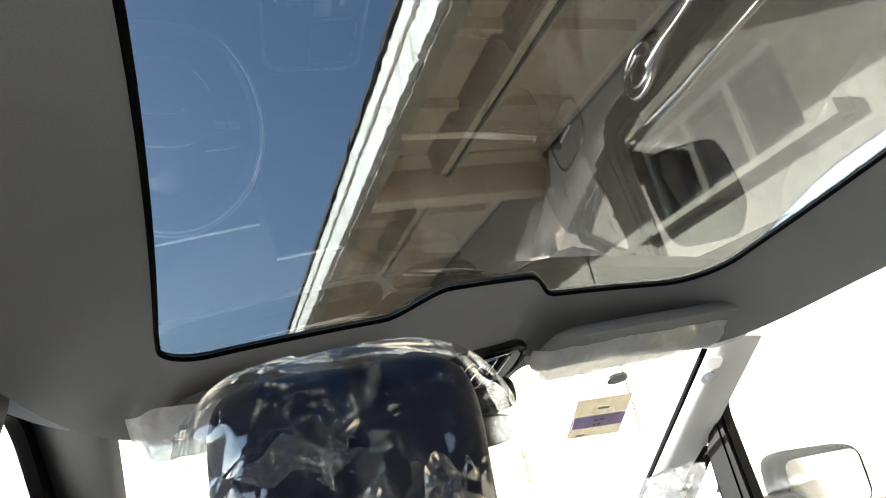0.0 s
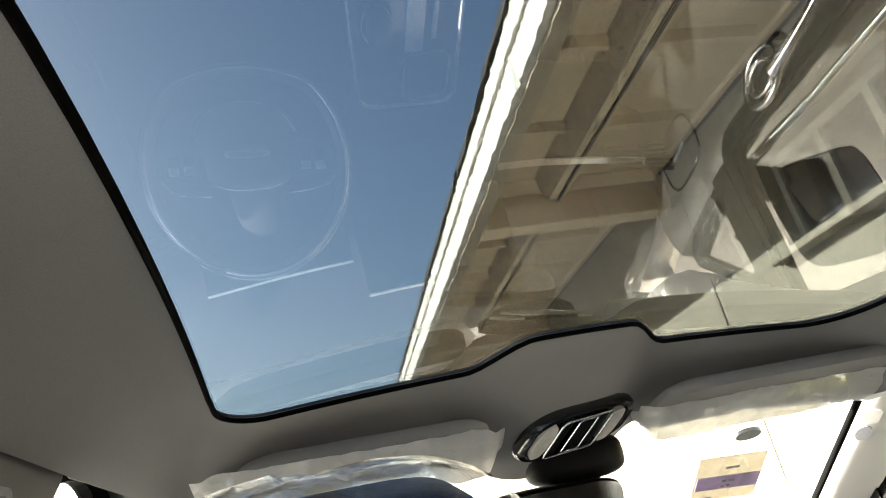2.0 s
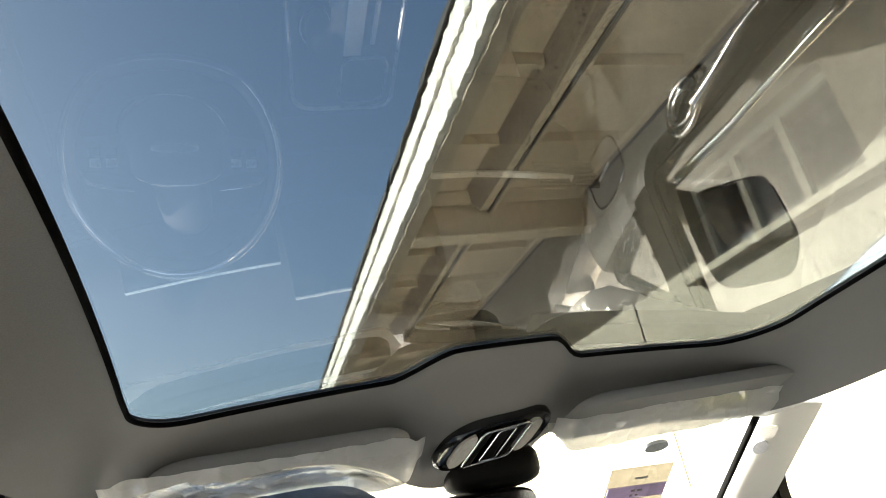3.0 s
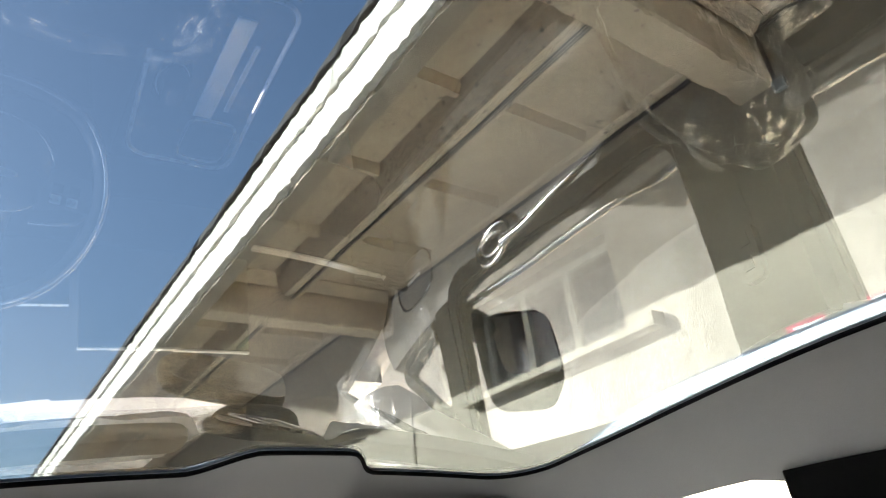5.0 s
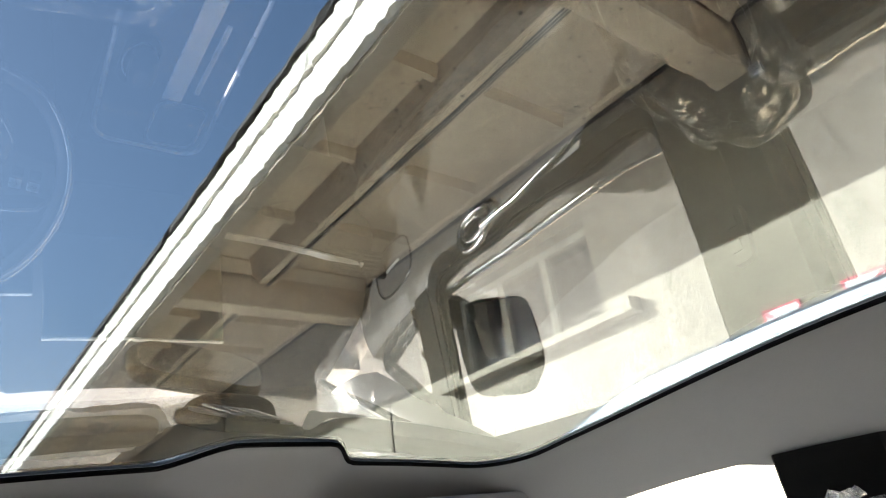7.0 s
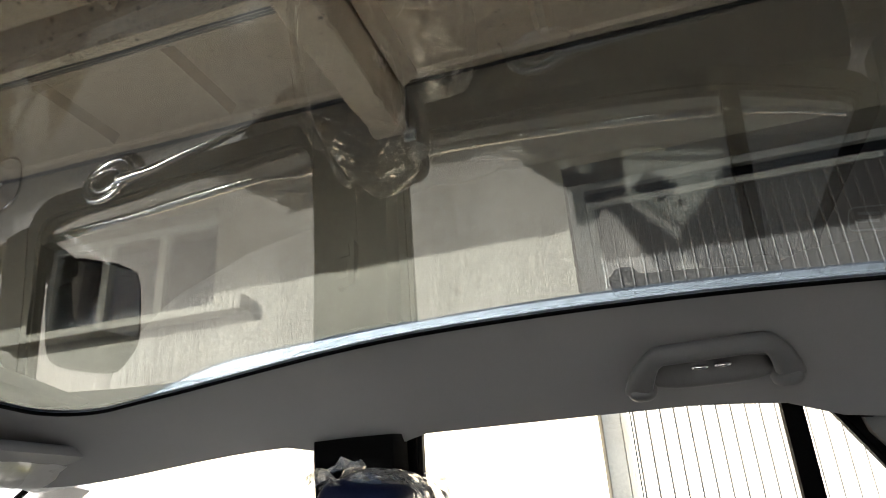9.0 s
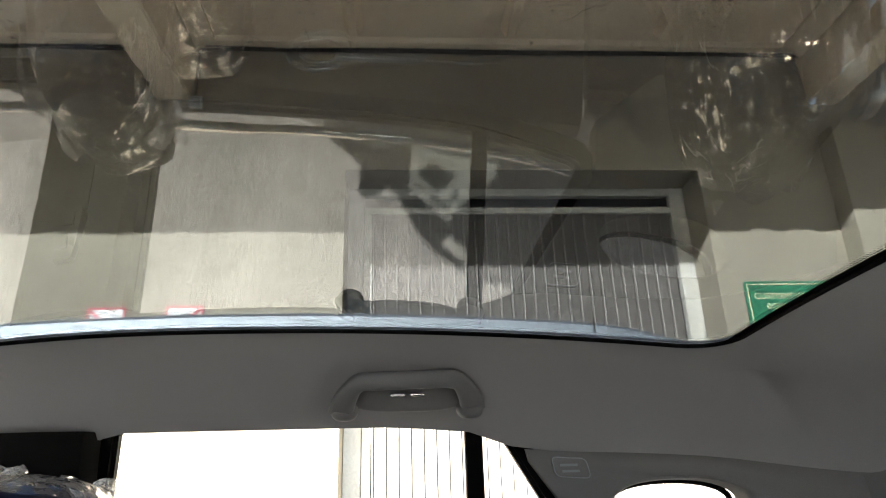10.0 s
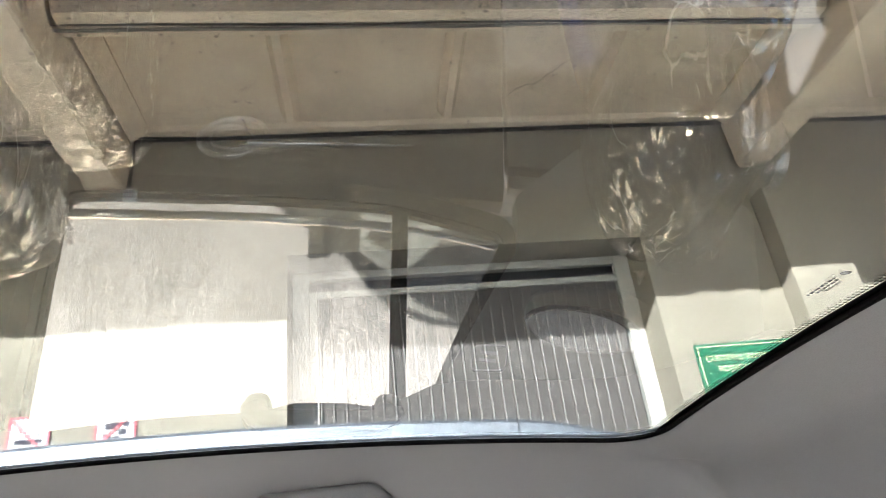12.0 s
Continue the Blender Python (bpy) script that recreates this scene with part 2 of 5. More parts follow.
def thin_paper(name, colour):
    """Paper that glows a little when light stands behind it."""
    m, n, l, out = nodes_of(name)
    co = n.new("ShaderNodeTexCoord").outputs["Object"]
    c = blend(n, l, ramp(n, l, noise_tex(n, l, co, 60, 5), 0.35, 0.7), colour, tuple(q * 0.85 for q in colour))
    a, b, mx = n.new("ShaderNodeBsdfDiffuse"), n.new("ShaderNodeBsdfTranslucent"), n.new("ShaderNodeMixShader")
    l.new(c, a.inputs[0]), l.new(c, b.inputs[0])
    mx.inputs[0].default_value = 0.7
    l.new(a.outputs[0], mx.inputs[1]), l.new(b.outputs[0], mx.inputs[2]), l.new(mx.outputs[0], out.inputs[0])
    return m


M_STICKER = thin_paper("paper_sticker", (0.34, 0.315, 0.27))
M_LILAC = thin_paper("lilac_print", (0.56, 0.51, 0.74))
M_INK = plain("dark_print", (0.05, 0.05, 0.07), 0.8)
M_YELLOW = plain("yellow_label", (0.55, 0.52, 0.05), 0.7)
M_PALEGREY = plain("pale_grey_print", (0.20, 0.21, 0.235), 0.6)

M_WALL = surface("cream_plaster", (0.355, 0.312, 0.236), (0.262, 0.226, 0.166), 0.9, big=0.9, fine=35, bump=0.25,
                 bump_scale=70, spots=((0.21, 0.18, 0.135), 7.0, 0.68), dist=0.005,
                 specks=(((0.10, 0.085, 0.065), 7.0, 0.10, 0.40), ((0.19, 0.16, 0.12), 26.0, 0.15, 0.25)),
                 cracks=((0.17, 0.14, 0.11), 0.7, 0.006), streaks=((0.24, 0.215, 0.175), (1, 1.1, 0.6), 0.35))
M_CONCRETE = surface("painted_concrete", (0.87, 0.71, 0.53), (0.73, 0.585, 0.42), 0.9, big=1.6, fine=28, bump=0.3,
                     bump_scale=45, spots=((0.13, 0.10, 0.07), 13.0, 0.70), dist=0.006,
                     specks=(((0.02, 0.016, 0.012), 17.0, 0.21, 0.5), ((0.03, 0.025, 0.02), 40.0, 0.26, 0.34)),
                     cracks=((0.10, 0.08, 0.06), 0.9, 0.006), streaks=((0.56, 0.45, 0.335), (1.4, 0.5, 1), 0.5))
# canopy concrete with dirt, its base darkened to carry the rib flank's shade
M_FLANK = surface("shaded_dirty_concrete", (0.58, 0.47, 0.35), (0.44, 0.35, 0.255), 0.92, big=2.2, fine=22, bump=0.4,
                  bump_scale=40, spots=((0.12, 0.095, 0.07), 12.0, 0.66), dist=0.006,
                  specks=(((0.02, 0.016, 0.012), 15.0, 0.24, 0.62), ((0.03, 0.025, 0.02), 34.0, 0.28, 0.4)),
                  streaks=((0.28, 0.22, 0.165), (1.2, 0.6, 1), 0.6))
M_FASCIA = surface("flaking_white_paint", (0.78, 0.74, 0.66), (0.66, 0.61, 0.52), 0.85, big=3, fine=40, bump=0.6,
                   bump_scale=22, spots=((0.22, 0.17, 0.12), 11.0, 0.68), dist=0.012, stretch=(1, 0.6, 1))
M_BARE = surface("bare_concrete_edge", (0.56, 0.475, 0.37), (0.40, 0.33, 0.25), 0.95, big=4, fine=50, bump=0.8, bump_scale=30, dist=0.012)
M_FELT = surface("roofing_felt", (0.05, 0.045, 0.04), (0.03, 0.028, 0.026), 0.9, big=5, fine=80, bump=0.6)
M_ASPHALT = surface("worn_asphalt", (0.25, 0.24, 0.225), (0.15, 0.143, 0.133), 0.93, big=0.8, fine=22, bump=0.9,
                    bump_scale=60, spots=((0.46, 0.44, 0.41), 26.0, 0.62), dist=0.012)
M_PLINTH = surface("rough_grey_plinth", (0.165, 0.161, 0.152), (0.095, 0.092, 0.087), 0.95, big=2.2, fine=30, bump=1.0,
                   bump_scale=26, spots=((0.035, 0.033, 0.030), 22.0, 0.60), dist=0.03)
M_YARD = surface("pale_concrete_yard", (0.50, 0.455, 0.40), (0.43, 0.39, 0.34), 0.93, big=0.25, fine=9, bump=0.4, bump_scale=30, dist=0.01)
M_SHUTTER = surface("taupe_door_steel", (0.135, 0.119, 0.106), (0.115, 0.102, 0.091), 0.65, 0.0, 2.0, 120, 0.06, vary=0.12, spec=0.15)
M_JAMB = surface("pale_door_frame", (0.60, 0.57, 0.50), (0.5, 0.47, 0.41), 0.55, big=3, fine=60, bump=0.1)
# door ridges: the sun they catch is put into a paler colour
M_LITRIDGE = surface("sunlit_ridge_steel", (0.34, 0.32, 0.29), (0.28, 0.26, 0.235), 0.6, big=3, fine=60, bump=0.1, spec=0.2)
M_GREEN = surface("green_sign_board", (0.012, 0.16, 0.075), (0.01, 0.13, 0.06), 0.45, big=3, fine=90, bump=0.03)
M_SIGNTEXT = plain("pale_yellow_letters", (0.78, 0.74, 0.45), 0.5)
M_WHITE = surface("white_board", (0.78, 0.77, 0.74), (0.70, 0.68, 0.64), 0.5, big=8, fine=80, bump=0.03)
M_RED = plain("red_print", (0.60, 0.03, 0.05), 0.5)
M_ROOMSHADE = plain("unlit_room_shade", (0.03, 0.03, 0.03), 0.9)
M_PALECABLE = plain("pale_cable", (0.20, 0.18, 0.15), 0.6)
M_CABLE = plain("dark_cable", (0.03, 0.027, 0.025), 0.6)


# ---- mesh helpers ----
def mesh_ob(name, bm, material, smooth=None):
    bmesh.ops.recalc_face_normals(bm, faces=bm.faces)
    me = bpy.data.meshes.new(name)
    bm.to_mesh(me)
    bm.free()
    me.materials.append(material)
    if smooth is not None:
        me.shade_smooth()
        if smooth < 179:
            me.set_sharp_from_angle(angle=radians(smooth))
    return new(name, me)


def part(name, bm, material, parent, label="", smooth=None):
    ob = mesh_ob(name, bm, material, smooth)
    ob.parent = parent
    if label:
        ob["label"] = label
    return ob


def thing(name, label, category, at=(0, 0, 0), group="", kind=""):
    ob = new(name)
    ob.location = at
    ob.empty_display_size = 0.1
    return tagged(ob, label, category, group, kind)


def subpart(name, parent):
    """A grouping level inside a thing, for a part that has pieces of its own."""
    ob = new(name)
    ob.empty_display_size = 0.05
    ob.parent = parent
    return ob


def add_box(bm, x0, x1, y0, y1, z0, z1, bevel=0.0, m=None):
    r = bmesh.ops.create_cube(bm, size=1.0)
    vs = r["verts"]
    for v in vs:
        v.co = Vector(((x0 + x1) / 2 + v.co.x * (x1 - x0), (y0 + y1) / 2 + v.co.y * (y1 - y0), (z0 + z1) / 2 + v.co.z * (z1 - z0)))
    if bevel:
        es = list({e for v in vs for e in v.link_edges})
        g = bmesh.ops.bevel(bm, geom=es, offset=bevel, segments=2, profile=0.6, affect="EDGES")
        vs = list({v for f in g["faces"] for v in f.verts} | {v for v in vs if v.is_valid})
    if m is not None:
        for v in vs:
            v.co = m @ v.co
    return vs


def box(x0, x1, y0, y1, z0, z1, bevel=0.0, m=None):
    bm = bmesh.new()
    add_box(bm, x0, x1, y0, y1, z0, z1, bevel, m)
    return bm


def add_loft(bm, rows, close_u=False, close_v=False, caps=False):
    """A skin over rows of points. close_u: each row is a ring; close_v: the last row joins the first."""
    vv = [[bm.verts.new(p) for p in row] for row in rows]
    n = len(rows[0])
    for i in range(len(rows) - (0 if close_v else 1)):
        a, b = vv[i], vv[(i + 1) % len(rows)]
        for j in range(n - (0 if close_u else 1)):
            k = (j + 1) % n
            bm.faces.new((a[j], a[k], b[k], b[j]))
    if caps and close_u:
        bm.faces.new(vv[0])
        bm.faces.new(list(reversed(vv[-1])))
    return vv


def loft(rows, **kw):
    bm = bmesh.new()
    add_loft(bm, rows, **kw)
    return bm


def add_tube(bm, pts, radius, sides=8, closed=False, flat=1.0):
    pts = [Vector(p) for p in pts]
    rows, up = [], None
    for i, p in enumerate(pts):
        a = pts[(i - 1) % len(pts)] if (closed or i) else p
        b = pts[(i + 1) % len(pts)] if (closed or i < len(pts) - 1) else p
        d = (b - a).normalized()
        if up is None:
            up = Vector((0, 0, 1)) if abs(d.z) < 0.9 else Vector((1, 0, 0))
        s = d.cross(up).normalized()
        up = s.cross(d).normalized()
        r = radius(i / max(len(pts) - 1, 1)) if callable(radius) else radius
        rows.append([p + s * (r * math.cos(2 * math.pi * k / sides)) + up * (r * flat * math.sin(2 * math.pi * k / sides)) for k in range(sides)])
    add_loft(bm, rows, close_u=True, close_v=closed, caps=not closed)


def tube(pts, radius, sides=8, closed=False, flat=1.0):
    bm = bmesh.new()
    add_tube(bm, pts, radius, sides, closed, flat)
    return bm


def add_prism(bm, pts, axis, a, b):
    """A polygon pulled along an axis: pts are the two other coordinates, in order."""
    i = "xyz".index(axis)
    rest = [k for k in range(3) if k != i]
    rows = []
    for d in (a, b):
        row = []
        for p in pts:
            v = [0, 0, 0]
            v[i], v[rest[0]], v[rest[1]] = d, p[0], p[1]
            row.append(v)
        rows.append(row)
    add_loft(bm, rows, close_u=True, caps=True)


def prism(pts, axis, a, b, bevel=0.0):
    bm = bmesh.new()
    add_prism(bm, pts, axis, a, b)
    if bevel:
        bmesh.ops.bevel(bm, geom=list(bm.edges), offset=bevel, segments=2, profile=0.6, affect="EDGES")
    return bm


def rounded(pts, r, n=5):
    """Corners of a polygon rounded."""
    out = []
    for i, p in enumerate(pts):
        p = Vector((*p[:2], 0))
        a, b = Vector((*pts[i - 1][:2], 0)), Vector((*pts[(i + 1) % len(pts)][:2], 0))
        da, db = (a - p), (b - p)
        rr = min(r, da.length * 0.45, db.length * 0.45)
        s, e = p + da.normalized() * rr, p + db.normalized() * rr
        for k in range(n + 1):
            t = k / n
            q = s * (1 - t) ** 2 + p * 2 * t * (1 - t) + e * t * t
            out.append((q.x, q.y))
    return out


def ellipse(cx, cy, rx, ry, n=28, power=2.0):
    out = []
    for k in range(n):
        a = 2 * math.pi * k / n
        c, s = math.cos(a), math.sin(a)
        out.append((cx + rx * math.copysign(abs(c) ** (2 / power), c), cy + ry * math.copysign(abs(s) ** (2 / power), s)))
    return out


def add_blob(bm, centre, size, power=3.0, m=None, seg=24, rings=14):
    """A rounded cushion shape."""
    rows = []
    for i in range(1, rings):
        la = -math.pi / 2 + math.pi * i / rings
        cz, sz = math.cos(la), math.sin(la)
        rr = abs(cz) ** (2 / power)
        z = math.copysign(abs(sz) ** (2 / power), sz)
        rows.append([Vector((centre[0] + size[0] / 2 * rr * x, centre[1] + size[1] / 2 * rr * y, centre[2] + size[2] / 2 * z))
                     for x, y in ellipse(0, 0, 1, 1, seg, power)])
    if m is not None:
        rows = [[m @ p for p in r] for r in rows]
    return add_loft(bm, rows, close_u=True, caps=True)


def blob(centre, size, power=3.0, m=None, seg=24, rings=14):
    bm = bmesh.new()
    add_blob(bm, centre, size, power, m, seg, rings)
    return bm


def text_mesh(name, words, size, m, material, parent, extrude=0.0015):
    cu = bpy.data.curves.new(name, "FONT")
    cu.body, cu.size, cu.extrude, cu.align_x = words, size, extrude, "LEFT"
    tmp = bpy.data.objects.new(name, cu)
    scene.collection.objects.link(tmp)
    bpy.context.view_layer.update()
    me = bpy.data.meshes.new_from_object(tmp)
    bpy.data.objects.remove(tmp)
    me.transform(m)
    me.materials.clear()
    me.materials.append(material)
    ob = new(name, me)
    ob.parent = parent
    return ob


def lerp(a, b, t):
    return a + (b - a) * t


def smooth(t):
    t = min(max(t, 0.0), 1.0)
    return t * t * (3 - 2 * t)


def facet_push(p, seed, scale):
    """Height of a sheet folded into flat facets: each cell leans its own way."""
    q = p * scale + Vector((seed * 3.1, seed, 0))
    w = Vector((noise.noise(q * 0.7), noise.noise(q * 0.7 + Vector((9, 0, 0))), noise.noise(q * 0.7 + Vector((0, 9, 0)))))
    d, at = noise.voronoi(q + w * 0.5)
    c = at[0]
    lean = Vector((noise.cell(c * 7.3), noise.cell(c * 5.1 + Vector((3, 1, 0))), noise.cell(c * 6.7 + Vector((1, 5, 2)))))
    return (q - c).dot(lean) + 0.35 * (d[1] - d[0])


# ---- the yard: ground, warehouse wall, canopy ----
WALL_X = 2.988
SLAB_Z, RIB_Z, BEAM_Z, EDGE_Z = 4.06, 3.89, 3.67, 3.70
Y0, Y1 = -16.0, 26.0

bm = bmesh.new()
gx = [-4000, -400, -60, -20, -8, -4, -2, 0, 2, 4, 8, 20, 60, 400, 4000]
vs = [[bm.verts.new((x, y, 0)) for y in gx] for x in gx]
for i in range(len(gx) - 1):
    for j in range(len(gx) - 1):
        bm.faces.new((vs[i][j], vs[i + 1][j], vs[i + 1][j + 1], vs[i][j + 1]))
tagged(mesh_ob("ground", bm, M_YARD), "pale concrete yard reaching away in low sun", "ground", kind="structure")
tagged(mesh_ob("pavement", box(-2.4, 3.1, Y0, Y1, -0.1, 0.012), M_ASPHALT), "worn grey asphalt strip along the warehouse", "pavement", kind="structure")

DOOR = (-2.345, -0.205, 0.0, 3.195)
WINDOW = (2.10, 3.62, 2.70, 3.42)
THICK = 0.42
bm = bmesh.new()
ys = [Y0, DOOR[0], DOOR[1], WINDOW[0], WINDOW[1], Y1]
zs = [0.0, WINDOW[2], DOOR[3], WINDOW[3], 7.5]
for i in range(len(ys) - 1):
    for j in range(len(zs) - 1):
        if i == 1 and j < 2 or i == 3 and j in (1, 2):
            continue
        add_box(bm, WALL_X, WALL_X + THICK, ys[i], ys[i + 1], zs[j], zs[j + 1])
bmesh.ops.remove_doubles(bm, verts=bm.verts, dist=0.0005)
doubles = {}
for f in bm.faces:
    doubles.setdefault(tuple(round(c, 3) for c in f.calc_center_median()), []).append(f)
bmesh.ops.delete(bm, geom=[f for fs in doubles.values() if len(fs) > 1 for f in fs], context="FACES")
tagged(mesh_ob("wall_warehouse", bm, M_WALL), "cream plastered warehouse wall, stained and chipped", "wall", kind="structure")
# added back wall; the unlit room's shade is put into its colour
tagged(mesh_ob("wall_inside", box(WALL_X + 2.5, WALL_X + 2.6, Y0, Y1, 0, 7.5), M_ROOMSHADE), "added back wall inside the warehouse, near black for the room's shade", "wall", kind="structure")

tagged(mesh_ob("wall_yard", box(-26.4, -26.0, -70, 70, 0.0, 5.2), M_BARE), "plain grey wall closing the far side of the yard", "wall", kind="structure")

rnd = random.Random(21)
for y0, y1 in ((Y0, Y1),):
    n = int((y1 - y0) / 0.12)
    rows = []
    for k in range(n + 1):
        y = lerp(y0, y1, k / n)
        j = [rnd.uniform(-0.012, 0.012) for _ in range(4)]
        rows.append([(WALL_X - 0.001, y, 0.013), (WALL_X - 0.055 + j[0], y, 0.013), (WALL_X - 0.05 + j[1], y, 0.35), (WALL_X - 0.045 + j[2], y, 0.70), (WALL_X - 0.02 + j[3] * 0.5, y, 0.80), (WALL_X - 0.001, y, 0.80)])
    tagged(mesh_ob("wall_plinth", loft(rows, close_u=True, caps=True), M_PLINTH), "rough grey rendered plinth along the wall foot", "plinth", kind="structure")

tagged(mesh_ob("threshold", box(WALL_X + 0.001, WALL_X + 0.6, DOOR[0] + 0.002, DOOR[1] - 0.002, 0.0, 0.80), M_PLINTH), "raised concrete threshold of the warehouse door", "threshold", kind="structure")

# pilasters under two of the beams
for y0, y1, d in ((-3.56, -3.15, 0.15), (4.64, 5.02, 0.012), (8.72, 9.1, 0.025)):
    tagged(mesh_ob("pilaster", box(WALL_X - d, WALL_X - 0.002, y0, y1, 0, 3.43 if y0 < 0 else 3.66, 0.008), M_WALL),
           "plastered pilaster standing against the warehouse wall", "pilaster", "wall pilasters", "structure")


def jittered_bar(x0, x1, z0, z1, amount, step=0.07, y0=Y0, y1=Y1, seed=1):
    """A long bar along y whose lower and outer corners are chipped."""
    rnd = random.Random(seed)
    rows, y = [], y0
    while y < y1 + step:
        j = [rnd.uniform(-amount, amount) if rnd.random() < 0.6 else rnd.uniform(-0.25, 0.25) * amount for _ in range(4)]
        chip = amount * 3 * rnd.random() if rnd.random() < 0.06 else 0
        yy = min(y, y1)
        rows.append([(x0 + j[0] + chip, yy, z0 + j[1] + chip * 0.6), (x1, yy, z0 + j[2]), (x1, yy, z1), (x0 + j[3], yy, z1)])
        y += step
    return loft(rows, close_u=True, caps=True)


# underside of the canopy: slab, paired long ribs, shallow cross ribs
bm = bmesh.new()
add_box(bm, 1.16, WALL_X, Y0, Y1, SLAB_Z, SLAB_Z + 0.04)
BEAMS = [0.84 + 4.09 * k for k in range(-4, 7)]
for k, yb in enumerate(BEAMS[:-1]):
    ya, yc = yb + 0.135, BEAMS[k + 1] - 0.135
    for x0, x1 in ((1.815, 1.890), (1.896, 1.965)):
        rows = []
        for y in (ya, yc):
            rows.append([(x0 - 0.135 if x0 < 1.85 else x0, y, SLAB_Z + 0.004), (x0, y, RIB_Z), (x1, y, RIB_Z), (x1 + (0.03 if x0 > 1.85 else 0), y, SLAB_Z + 0.004)])
        add_loft(bm, rows, close_u=True, caps=True)
    n = 4
    for j in range(1, n):
        yr = lerp(ya, yc, j / n)
        for x0, x1 in ((1.20, 1.70), (1.98, 2.78)):
            rows = []
            for x, d in ((x0, 0.075), (lerp(x0, x1, 0.2), 0.066), (lerp(x0, x1, 0.8), 0.066), (x1, 0.075)):
                rows.append([(x, yr - 0.062, SLAB_Z + 0.004), (x, yr - 0.022, SLAB_Z - d), (x, yr + 0.022, SLAB_Z - d), (x, yr + 0.062, SLAB_Z + 0.004)])
            add_loft(bm, rows, close_u=True, caps=True)
    # slab edges thicken next to the beams and along the wall
    for y0, y1 in ((ya - 0.001, ya + 0.10), (yc - 0.10, yc + 0.001)):
        add_prism(bm, [(y0, SLAB_Z + 0.004), (y0, SLAB_Z - (0.10 if y0 < ya else 0.02)), (y1, SLAB_Z - (0.02 if y0 < ya else 0.10)), (y1, SLAB_Z + 0.004)], "x", 1.18, 2.9)
    add_prism(bm, [(2.87, SLAB_Z + 0.004), (2.90, SLAB_Z - 0.022), (WALL_X - 0.003, SLAB_Z - 0.022), (WALL_X - 0.003, SLAB_Z + 0.004)], "y", ya, yc)
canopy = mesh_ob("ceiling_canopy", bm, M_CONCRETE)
canopy.data.materials.append(M_FLANK)
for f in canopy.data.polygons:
    # sloping flank of the long rib: dirt, plus its shade as a darker base
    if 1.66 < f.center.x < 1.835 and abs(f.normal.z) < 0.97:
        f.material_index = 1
tagged(canopy, "ribbed precast concrete canopy underside, painted cream, speckled with dirt", "canopy", kind="structure")

for yb in BEAMS:
    tagged(mesh_ob("joint_gap", box(1.19, WALL_X - 0.004, yb - 0.15, yb + 0.15, SLAB_Z - 0.012, SLAB_Z - 0.004), M_FELT), "dark open joint between canopy panel and beam", "joint", kind="structure")
    bm = bmesh.new()
    rows = []
    rnd = random.Random(int(yb * 10) + 50)
    for k in range(37):
        x, low = lerp(1.17, WALL_X + 0.05, k / 36), BEAM_Z
        j = [rnd.uniform(-0.004, 0.004) + (rnd.uniform(0.004, 0.014) if rnd.random() < 0.14 else 0) for _ in range(2)]
        rows.append([(x, yb - 0.115, SLAB_Z + 0.02), (x, yb - 0.108 + j[0], low + 0.012 + j[0]), (x, yb - 0.095 + j[0], low), (x, yb + 0.095 - j[1], low), (x, yb + 0.108 - j[1], low + 0.012 + j[1]), (x, yb + 0.115, SLAB_Z + 0.02)])
    add_loft(bm, rows, close_u=True, caps=True)
    tagged(mesh_ob("canopy_beam", bm, M_CONCRETE), "cream painted concrete beam carrying the canopy", "beam", "canopy beams", "structure")

tagged(mesh_ob("canopy_edge", jittered_bar(1.06, 1.18, EDGE_Z, SLAB_Z + 0.035, 0.010, 0.09, seed=2), M_BARE), "bare concrete rim of the canopy", "canopy", kind="structure")
tagged(mesh_ob("canopy_fascia", jittered_bar(1.01, 1.062, EDGE_Z + 0.03, 3.945, 0.010, 0.05, seed=3), M_FASCIA), "white flaking painted fascia of the canopy", "fascia", kind="structure")
tagged(mesh_ob("upper_fascia", jittered_bar(0.985, 1.062, 3.957, 4.10, 0.011, 0.05, seed=4), M_FASCIA), "white flaking upper course of the fascia", "fascia", kind="structure")
tagged(mesh_ob("roof_felt", jittered_bar(0.955, 3.4, 4.105, 4.15, 0.012, 0.16, seed=5), M_FELT), "dark roofing felt lapping over the canopy edge", "roof", kind="structure")

# cables along the long rib and the wall corner
rnd = random.Random(11)
for k, (x, z, r) in enumerate(((1.893, RIB_Z - 0.003, 0.005), (2.972, SLAB_Z - 0.030, 0.009), (2.955, SLAB_Z - 0.028, 0.006), (1.905, RIB_Z - 0.010, 0.006), (1.918, RIB_Z - 0.008, 0.005))):
    pts, y = [], Y0
    while y < Y1:
        pts.append((x + rnd.uniform(-0.007, 0.007), y, z + rnd.uniform(-0.006, 0.002)))
        y += 0.45
    tagged(mesh_ob("cable", tube(pts, r, 6), M_CABLE if k != 3 and k != 4 else M_PALECABLE), "thin dark cable running along the canopy underside" if k not in (3, 4) else "pale dusty cable running along the canopy rib", "cable", "canopy cables")
tagged(mesh_ob("cable", tube([(2.975, 0.715, 4.03), (2.970, 0.705, 3.86), (2.975, 0.71, 3.70)], 0.006, 6), M_CABLE),
       "short dark cable dropping down the wall", "cable", "canopy cables")

# small wall box under the beam
jb = thing("junction_box", "small pale louvred wall box below the beam", "wall box", (WALL_X, 0.70, 3.60))
o = part("box_body", box(-0.035, -0.001, -0.037, 0.037, 0.0, 0.072, 0.004), M_WHITE, jb)
for k in range(4):
    part("slat", box(-0.040, -0.034, -0.028, 0.028, 0.012 + k * 0.014, 0.018 + k * 0.014), M_PALEGREY, jb)

